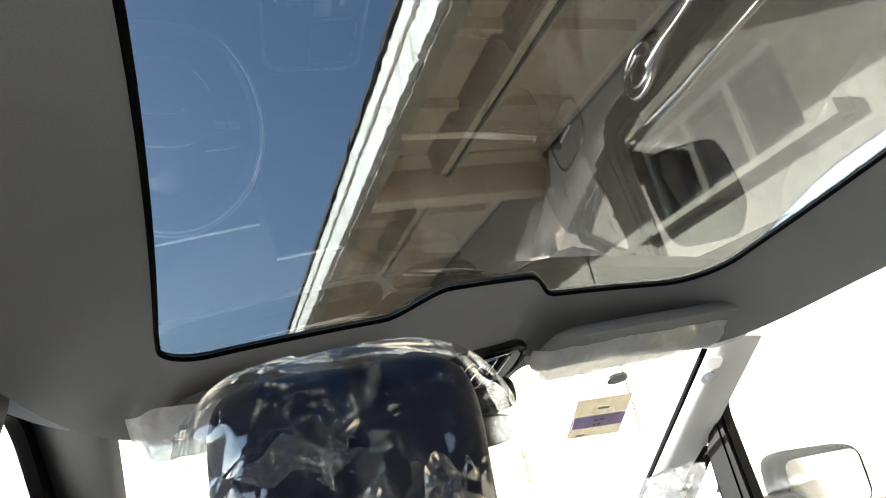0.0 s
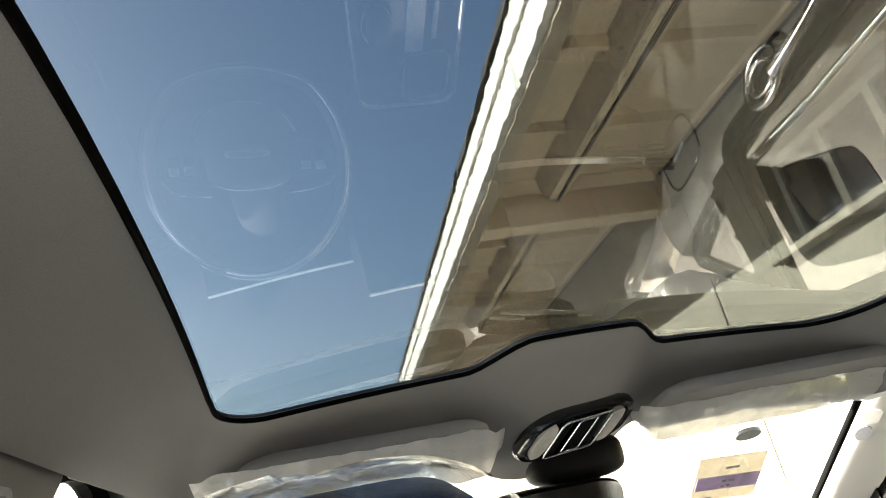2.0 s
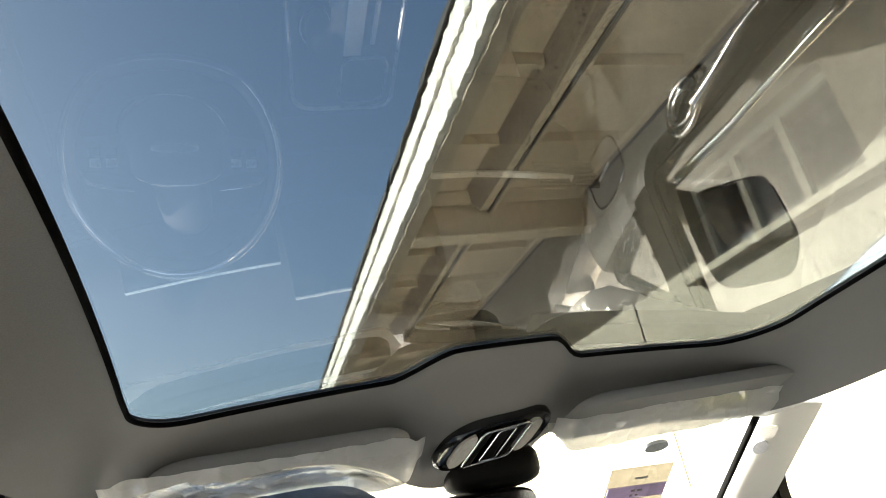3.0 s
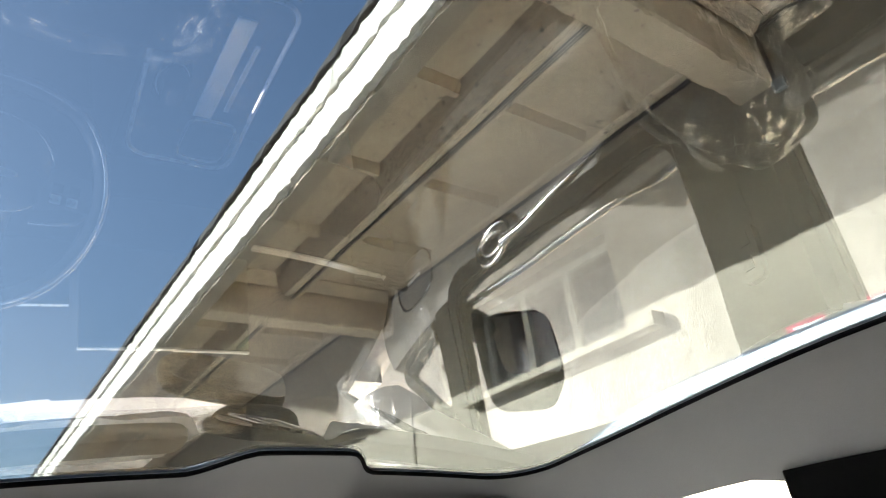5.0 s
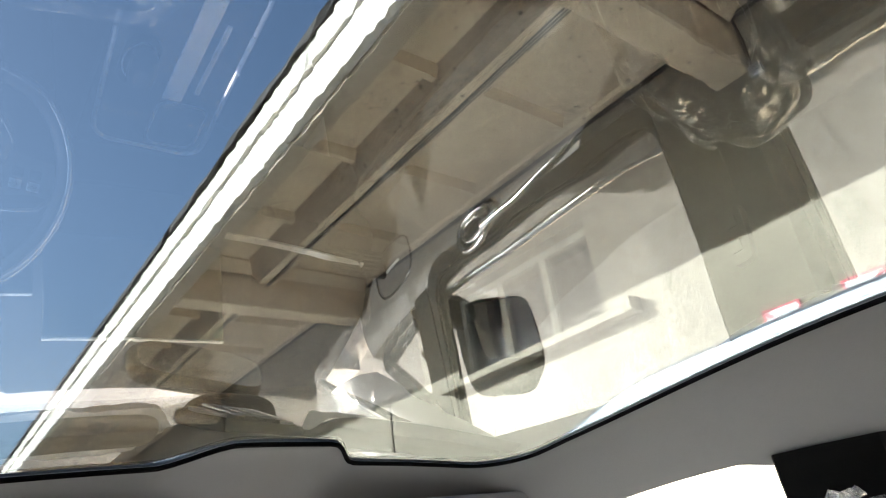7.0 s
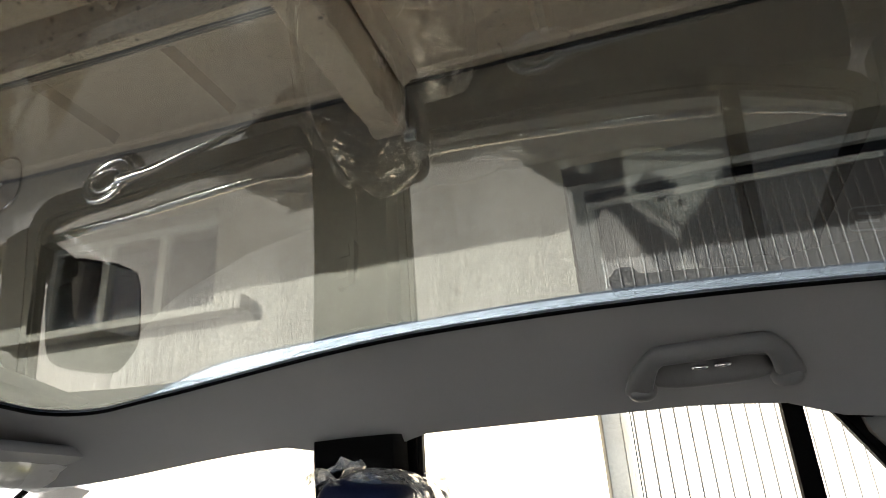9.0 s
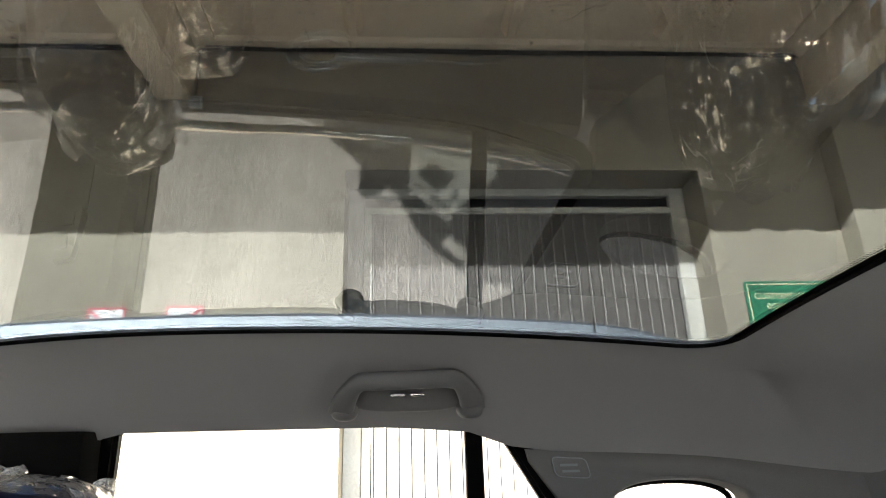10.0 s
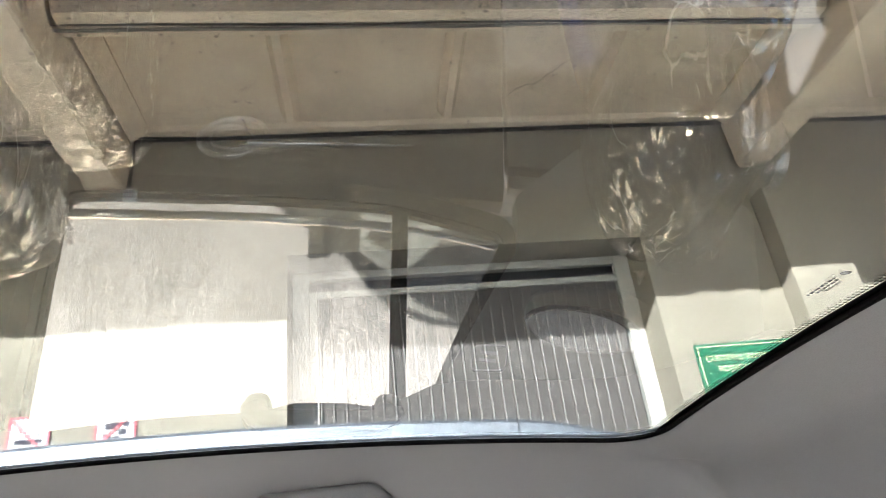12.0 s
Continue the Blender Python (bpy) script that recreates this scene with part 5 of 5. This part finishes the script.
# outer lower body, floor, bonnet
part("floor_pan", box(-0.72, 0.72, -1.5, 1.55, 0.24, 0.33, 0.02), M_CARPET, car, "dark carpeted floor")
part("bonnet", loft([[(x, y, z - 0.05 * (x / 0.8) ** 2 - (0.5 if abs(x) > 0.84 else 0)) for x in (-0.86, -0.82, -0.6, -0.3, 0, 0.3, 0.6, 0.82, 0.86)] for y, z in ((1.50, 1.0), (1.8, 0.97), (2.2, 0.92), (2.5, 0.82), (2.58, 0.45))]), M_PAINT, car, "silver bonnet", 50)
for s in (-1, 1):
    part("sill_panel", box(min(s * 0.70, s * 0.83), max(s * 0.70, s * 0.83), -1.5, 1.5, 0.22, 0.36, 0.03), M_PAINT, car)
    part("rear_flank", box(min(s * 0.706, s * 0.82), max(s * 0.706, s * 0.82), -1.75, -0.88, 0.36, 1.06, 0.03), M_PAINT, car)
    part("quarter_skin", box(min(s * 0.696, s * 0.722), max(s * 0.696, s * 0.722), -1.04, -0.875, 0.98, 1.115, 0.006), M_TRIM, car)
    part("boot_side_trim", box(min(s * 0.690, s * 0.703), max(s * 0.690, s * 0.703), -1.69, -0.89, 0.36, 1.04, 0.004), M_TRIM, car, "grey lining of the luggage bay")
    part("front_wing", box(min(s * 0.735, s * 0.85), max(s * 0.735, s * 0.85), 1.235, 2.5, 0.36, 0.93, 0.04), M_PAINT, car)
    for y in (-1.05, 1.75):
        w = subpart("wheel", car)
        m = Matrix.Translation((s * 0.76, y, 0.33))
        for nm, mat, prof in (("tyre", M_RUBBER, ((-0.1, 0.24), (-0.1, 0.31), (-0.07, 0.33), (0.07, 0.33), (0.1, 0.31), (0.1, 0.24))), ("rim", M_ALU, ((-0.08, 0.05), (-0.08, 0.235), (0.08, 0.235), (0.06, 0.05)))):
            rows = [[m @ Vector((a, r * math.cos(2 * math.pi * k / 32), r * math.sin(2 * math.pi * k / 32))) for k in range(32)] for a, r in prof]
            part(nm, loft(rows, close_u=True, close_v=True), mat, w, "", 40)

# tailgate
tg = subpart("tailgate", car)
hole = rounded([(-0.425, 1.02), (0.425, 1.02), (0.415, 1.402), (-0.415, 1.402)], 0.11, 8)
rim = rounded([(-0.61, 0.98), (0.61, 0.98), (0.60, 1.50), (-0.60, 1.50)], 0.08, 8)
bm = bmesh.new()
rows = []
for f, y in ((1.0, -1.412), (0.75, -1.425), (0.3, -1.44), (0.0, -1.447), (0.0, -1.49), (1.0, -1.49)):
    rows.append([(lerp(h[0], o[0], f), y - 0.30 * (1.45 - lerp(h[1], o[1], f)), lerp(h[1], o[1], f)) for h, o in zip(hole, rim)])
add_loft(bm, rows, close_u=True, close_v=True)
part("tailgate_frame", bm, M_BLACK, tg, "black tailgate window surround", 50)
part("tailgate_ring", tube([(x * 0.985, -1.44 - 0.30 * (1.45 - z), lerp(1.2, z, 0.985)) for x, z in hole], 0.011, 8, closed=True), M_TRIM, tg, "grey moulded ring round the rear window", 60)
bm = bmesh.new()
add_loft(bm, [[(x * 1.03, y - 0.30 * (1.45 - z), lerp(1.2, z, 1.03)) for x, z in hole] for y in (-1.47, -1.475)], close_u=True, caps=True)
part("pane", bm, M_GLASS, tg, "clear rear window")
part("tailgate_skin", box(-0.70, 0.70, -1.80, -1.70, 0.33, 1.0, 0.02), M_PAINT, tg, "silver tailgate")
for s in (-1, 1):
    # outer skin beside the window, and the corner trim inside
    part("corner_skin", loft([[(s * 0.60, -1.492 - 0.3 * (1.45 - z), z), (s * 0.74, -1.42 - 0.3 * (1.45 - z), z), (s * 0.74, -1.3, z), (s * 0.71, -1.3, z)] for z in (0.99, 1.2, 1.40, 1.51)], close_u=True, caps=True), M_PAINT, tg, "", 50)
    rows = []
    for z in (1.0, 1.1, 1.2, 1.3, 1.38, 1.44, 1.50):
        rows.append([(s * (lerp(0.60, 0.445, smooth(k / 7)) + 0.012 * math.sin(math.pi * k / 7)), lerp(-1.22, -1.425, k / 7) - 0.25 * (1.45 - z) * k / 7, z) for k in range(8)]
                    + [(s * 0.46, -1.437 - 0.25 * (1.45 - z), z), (s * 0.69, -1.40, z), (s * 0.69, -1.22, z)])
    part("corner_trim", loft(rows, close_u=True, caps=True), M_TRIM, tg, "grey rear corner trim", 50)

# unseen panel, added to block sun through the gap behind the roof skin
part("rear_gap_blocker", box(-0.70, 0.70, -1.56, -1.31, 1.514, 1.545, 0.008), M_PAINT, tg, "unseen silver panel added over the rear window to keep sun out")

# door mirrors
for s in (-1, 1):
    dm = subpart("door_mirror", car)
    m = Matrix.Translation((s * 0.900, 0.900, 1.122)) @ Matrix.Rotation(radians(s * 5), 4, "Y") @ Matrix.Rotation(radians(-s * 24), 4, "Z")
    part("housing", blob((0, 0.03, 0), (0.215, 0.13, 0.145), 4.5, m), M_SEAL, dm, "dark grey mirror housing", 60)
    bm = bmesh.new()
    add_loft(bm, [[m @ Vector((x, y, z)) for x, z in rounded([(-0.088, -0.052), (0.088, -0.056), (0.086, 0.056), (-0.080, 0.050)], 0.022, 5)] for y in (-0.036, -0.030)], close_u=True, caps=True)
    part("mirror_glass", bm, M_MIRROR, dm, "silvered mirror glass")
    part("stalk", blob((s * 0.765, 0.925, 1.09), (0.14, 0.07, 0.05), 3), M_BLACK, dm, "", 60)
    part("sail", side_prism(s, [(0.96, 1.14), (1.02, 1.14), (0.985, 1.18), (0.96, 1.20)], 0.70, 0.735), M_BLACK, dm)

# dashboard, screens, vents
db = subpart("dashboard", car)
sec = [(1.06, 0.62), (1.02, 0.74), (1.03, 0.86), (1.08, 0.90), (1.11, 0.95), (1.15, 0.985), (1.25, 1.0), (1.42, 1.01), (1.56, 1.0), (1.56, 0.6)]
rows = [[(x, y + 0.04 * (x / 0.66) ** 2 * (1 if y < 1.3 else 0), z) for y, z in sec] for x in [lerp(-0.655, 0.655, k / 20) for k in range(21)]]
part("dash_body", loft(rows, close_u=True, caps=True), M_DASH, db, "dark moulded dashboard", 40)
part("trim_strip", loft([[(x, 1.012 + 0.04 * (x / 0.66) ** 2 + dy, z) for dy, z in ((0.03, 0.936), (0.012, 0.937), (0.012, 0.941), (0.03, 0.942))] for x in [lerp(0.205, 0.60, k / 12) for k in range(13)]], close_u=True, caps=True), M_ALU, db)
for a, b, y, z0, z1, nm in ((-0.515, -0.183, 1.09, 0.928, 1.046, "instrument_screen"), (-0.168, 0.205, 1.075, 0.945, 1.125, "centre_screen")):
    m = Matrix.Translation((0, y, z0)) @ Matrix.Rotation(radians(-14), 4, "X")
    bm = bmesh.new()
    add_box(bm, a, b, 0.0, 0.018, 0.0, z1 - z0, 0.005, m)
    sc = part(nm, bm, M_GLOSSBLACK, db, "dark glossy display", 40)
    bm = bmesh.new()
    add_box(bm, a + 0.012, b - 0.012, -0.002, -0.0002, 0.012, z1 - z0 - 0.012, 0, m)
    part("display_glass", bm, M_SCREEN, db)
    bm = bmesh.new()
    add_box(bm, a, b, 0.002, 0.016, z1 - z0 + 0.0005, z1 - z0 + (0.0030 if nm == "centre_screen" else 0.0016), 0.0005, m)
    part("bright_edge", bm, M_ALU, db)
for x0 in (-0.64, 0.50, 0.60):
    v = None
    bm = bmesh.new()
    for k in range(6):
        add_box(bm, x0, x0 + 0.085, 1.055, 1.068, 0.90 + k * 0.012, 0.905 + k * 0.012)
    part("vent_slats", bm, M_BLACK, db, "row of vent slats")
# steering wheel
sw = subpart("steering_wheel", car)
swm = Matrix.Translation((-0.353, 0.768, 1.053)) @ Matrix.Rotation(radians(-34), 4, "X") @ Matrix.Rotation(radians(-8), 4, "Y") @ Matrix.Translation((-0.012, 0.0, -0.014))
R = 0.172


def sw_pt(a, r, d=0.0):
    z = r * math.sin(a)
    if z < -0.13:
        z = -0.13 + (z + 0.13) * 0.6
    return swm @ Vector((r * math.cos(a), d, z))


part("rim", tube([sw_pt(2 * math.pi * k / 56, R) for k in range(56)], 0.0155, 10, closed=True, flat=1.2), M_WHEEL, sw, "leather-covered steering wheel rim", 60)
# chrome ring added in place of the highlight along the rim
for rr in (R + 0.004,):
    part("rim_highlight", tube([sw_pt(2 * math.pi * k / 72, rr, -0.0165) for k in range(72)], 0.0038, 8, closed=True), M_CHROME, sw, "added chrome ring that stands for the highlight on the rim", 60)
part("hub", blob((0, 0.015, -0.030), (0.190, 0.06, 0.150), 2.6, swm), M_WHEEL, sw, "padded steering wheel hub", 60)
for s in (-1, 1):
    bm = bmesh.new()
    add_loft(bm, [[swm @ Vector((s * x, d, z)) for d, z in ((0.0, zc + h), (-0.006, zc), (0.0, zc - h), (0.016, zc - h), (0.016, zc + h))] for x, zc, h in ((0.075, -0.005, 0.036), (0.12, -0.008, 0.028), (0.160, -0.006, 0.026))], close_u=True, caps=True)
    part("spoke", bm, M_WHEEL, sw, "", 40)
    for k in range(2):
        for j in range(2):
            bm = bmesh.new()
            add_box(bm, s * 0.115 + (k - 0.5) * 0.026 - 0.009, s * 0.115 + (k - 0.5) * 0.026 + 0.009, -0.011, -0.004, -0.018 + j * 0.018, -0.004 + j * 0.018, 0.002, swm)
            part("button", bm, M_ALU if j else M_BLACK, sw)
bm = bmesh.new()
pts = [swm @ Vector((x, -0.006, z)) for x, z in [(0.092 * math.cos(a), -0.026 + 0.076 * math.sin(a)) for a in [math.pi * (1.10 + 0.80 * k / 20) for k in range(21)]]]
add_tube(bm, pts, 0.0022, 6)
for side in (-1, 1):
    add_tube(bm, [swm @ Vector((side * x, -0.008, z)) for x, z in ((0.155, 0.020), (0.140, 0.038), (0.105, 0.046), (0.070, 0.050))], lambda t: 0.0042 * (1 - 0.6 * t), 6)
part("chrome_trim", bm, M_CHROME, sw, "chrome lower spoke trim", 60)
part("badge", blob((0, -0.017, -0.015), (0.080, 0.006, 0.014), 3, swm), M_ALU, sw, "small silver badge", 60)
part("column_shroud", tube([swm @ Vector((0, 0.04, -0.01)), (-0.36, 1.06, 0.93)], 0.055, 14), M_DASH, sw, "", 60)
for s in (-1, 1):
    part("stalk", tube([swm @ Vector((s * 0.05, 0.06, -0.01)), swm @ Vector((s * 0.165, 0.055, 0.012))], 0.008, 8), M_BLACK, sw, "", 60)

# centre console
cc = subpart("centre_console", car)
part("console_body", loft([[(x, y, z) for x, z in ((-0.145, 0.33), (-0.14, 0.70), (-0.115, 0.765), (0.125, 0.765), (0.145, 0.70), (0.15, 0.33))] for y in (-0.12, 0.3, 0.75, 1.05)], close_u=True, caps=True), M_DASH, cc, "dark centre tunnel", 40)
panel = rounded([(-0.125, 0.48), (0.125, 0.48), (0.142, 1.0), (-0.092, 0.985)], 0.05, 6)
part("gloss_panel", prism(panel, "z", 0.7655, 0.778), M_GLOSSBLACK, cc, "glossy black console panel")
part("panel_edge", tube([(x, y, 0.778) for x, y in panel], 0.0055, 8, closed=True), M_ALU, cc, "chrome outline", 60)
part("tray_edge", tube([(x, y, 0.781) for x, y in rounded([(0.012, 0.84), (0.118, 0.84), (0.118, 0.975), (0.012, 0.975)], 0.03, 5)], 0.003, 6, closed=True), M_ALU, cc, "", 60)
part("slider_strip", box(0.012, 0.052, 0.54, 0.83, 0.779, 0.785, 0.002), M_ALU, cc, "bright metal strip")
part("slider_slot", box(0.070, 0.080, 0.60, 0.80, 0.779, 0.784, 0.001), M_ALU, cc)
part("shift_base", prism(ellipse(-0.055, 0.74, 0.034, 0.065, 28, 3), "z", 0.7785, 0.784), M_BLACK, cc)
part("shift_knob", blob((-0.055, 0.73, 0.815), (0.05, 0.085, 0.06), 3), M_GLOSSBLACK, cc, "", 60)
part("shift_ring", tube([(x, y, 0.788) for x, y in ellipse(-0.055, 0.74, 0.03, 0.05, 24)], 0.002, 6, closed=True), M_ALU, cc, "", 60)
for y in (0.12, 0.22):
    part("cup_holder", tube([(-0.02 + 0.04 * math.cos(a), y + 0.04 * math.sin(a), 0.768) for a in [2 * math.pi * k / 24 for k in range(24)]], 0.004, 6, closed=True), M_CHROME, cc, "", 60)
part("armrest", blob((-0.02, -0.10, 0.80), (0.20, 0.28, 0.09), 4), M_LEATHER, cc, "", 60)


# ---- seats ----
def crumpled(centre, size, seed, power=3.2, amount=0.010, drop=0.0, m=None, seg=110, rings=64):
    """A loose film bag round a cushion: a shell folded into creased facets."""
    bm = bmesh.new()
    rows = add_blob(bm, centre, size, power, None, seg, rings)
    c = Vector(centre)
    for r in rows:
        for v in r:
            d = (v.co - c).normalized()
            f = 0.8 * facet_push(v.co, seed, 6.5) + 0.3 * facet_push(v.co, seed + 5, 16) + 0.5 * noise.noise(v.co * 8 + Vector((seed, 0, 0)))
            v.co += d * amount * f
            if drop and v.co.z < c.z:
                v.co.z -= drop * (c.z - v.co.z)
            if m is not None:
                v.co = m @ v.co
    return bm


def film_fold(m, size, da, db, wide, high, seed):
    """A pinched fold of film that stands off a cover, from one direction out of its middle to another."""
    def skin(d, lift):
        k = (abs(d.x / size[0] * 2) ** 4 + abs(d.y / size[1] * 2) ** 4 + abs(d.z / size[2] * 2) ** 4) ** -0.25
        return m @ (d * k + d.normalized() * lift + Vector((0, 0, -0.03)))
    side = (db - da).cross(da + db).normalized()
    rows = []
    for i in range(15):
        f = i / 14
        d = da.lerp(db, f)
        taper = 0.12 + math.sin(math.pi * min(f * 1.25, 1.0) ** 0.8)
        sway = 0.010 * noise.noise(Vector((f * 4, seed, 0)))
        row = []
        for q, up in ((-1.0, 0.0), (-0.55, 0.42), (-0.1, 1.0), (0.35, 0.36), (0.7, 0.48), (1.0, 0.0)):
            jig = 0.35 * noise.noise(Vector((f * 9, seed + 3, q * 5)))
            row.append(skin(d + side * (q * wide * 0.5 * taper + sway), 0.004 + high * taper * up * (1 + jig)))
        rows.append(row)
    return loft(rows)


# folds on the back of the driver's headrest: across and up, start to end, width, height
DRIVER_FOLDS = ((-0.074, 0.090, -0.070, -0.04, 0.046, 0.010), (-0.066, 0.086, 0.010, 0.082, 0.012, 0.006),
                (-0.028, 0.074, -0.008, 0.090, 0.010, 0.006), (-0.010, 0.062, -0.018, -0.03, 0.016, 0.009),
                (-0.008, 0.064, 0.012, 0.048, 0.016, 0.008), (0.020, 0.052, 0.048, 0.060, 0.026, 0.006),
                (0.074, 0.085, 0.080, -0.02, 0.014, 0.008))


def seat(name, x, y, top, width, loose=0.03, lift=0.012, seed=1, film=None):
    s = subpart(name, car)
    lean = Matrix.Translation((x, y, top - lift - 0.093)) @ Matrix.Rotation(radians(10), 4, "X")
    part("headrest", blob((0, 0, 0), (width, 0.115, 0.185), 6.0, lean, 44, 28), M_LEATHER, s, "dark blue padded headrest", 60)
    for e in (-1, 1):
        part("headrest_post", tube([lean @ Vector((e * 0.06, 0.0, -0.08)), lean @ Vector((e * 0.06, 0.0, -0.19))], 0.006, 8), M_CHROME, s, "", 60)
    back = Matrix.Translation((x, y - 0.02, top - 0.50)) @ Matrix.Rotation(radians(10), 4, "X")
    w_back = 0.50
    part("backrest", blob((0, 0, 0), (w_back, 0.16, 0.62), 4.0, back, 32, 18), M_LEATHER, s, "dark blue leather backrest", 60)
    for e in (-1, 1):
        part("bolster", blob((e * 0.20, 0.055, -0.04), (0.10, 0.12, 0.48), 3, back), M_LEATHER, s, "", 60)
    part("cushion", blob((x, y + 0.30, 0.55), (0.52, 0.54, 0.17), 4.0), M_LEATHER, s, "dark blue leather seat cushion", 60)
    part("seat_base", box(x - 0.22, x + 0.22, y + 0.08, y + 0.5, 0.335, 0.48, 0.02), M_BLACK, s)
    size = (width + loose, 0.125 + loose * 0.8, 0.246 + lift * 2)
    cover = mesh_ob("headrest_cover", crumpled((0, 0, -0.03), size, seed, 4.0 if film is None else 3.0, 0.009, 0.1, lean), film or M_FILM, 28)
    tagged(cover, "crumpled clear plastic film pulled over a headrest", "plastic cover", "film covers on the seats")
    if film is None:
        folds = [(Vector((a, -size[1] / 2, b)), Vector((c, -size[1] / 2, d)), w, h) for a, b, c, d, w, h in DRIVER_FOLDS]
    else:
        rng = random.Random(seed)
        folds = []
        for k in range(9):
            a = Vector((rng.uniform(-0.5, 0.5) * size[0], rng.uniform(-0.5, 0.5) * size[1], size[2] * rng.uniform(0.25, 0.5)))
            folds.append((a, a + Vector((rng.uniform(-0.05, 0.05), rng.uniform(-0.03, 0.03), -rng.uniform(0.04, 0.11))), rng.uniform(0.010, 0.026), rng.uniform(0.008, 0.018)))
    for k, (a, b, w, h) in enumerate(folds):
        part("fold", film_fold(lean, size, a, b, w, h, seed + k), M_FOLD, cover, "", 20)
    tagged(mesh_ob("backrest_cover", crumpled((0, 0, 0.0), (w_back + 0.03, 0.20, 0.66), seed + 7, 3.6, 0.012, 0.0, back), film or M_FILM, 28),
           "clear plastic film pulled over a dark seat back", "plastic cover", "film covers on the seats")
    return s


seat("driver_seat", -0.342, 0.0, 1.421, 0.150, 0.044, seed=3)
seat("passenger_seat", 0.335, -0.10, 1.408, 0.24, seed=14, film=M_BAGFILM)
seat("rear_seat", 0.43, -1.09, 1.300, 0.27, 0.11, 0.03, seed=25, film=M_REARFILM)
seat("rear_seat", -0.43, -1.09, 1.300, 0.27, 0.05, 0.02, seed=31, film=M_REARFILM)
bm = bmesh.new()
add_blob(bm, (0.0, -0.72, 0.52), (1.25, 0.55, 0.17), 5, None, 40, 12)
part("rear_bench", bm, M_LEATHER, car, "dark blue rear bench", 60)
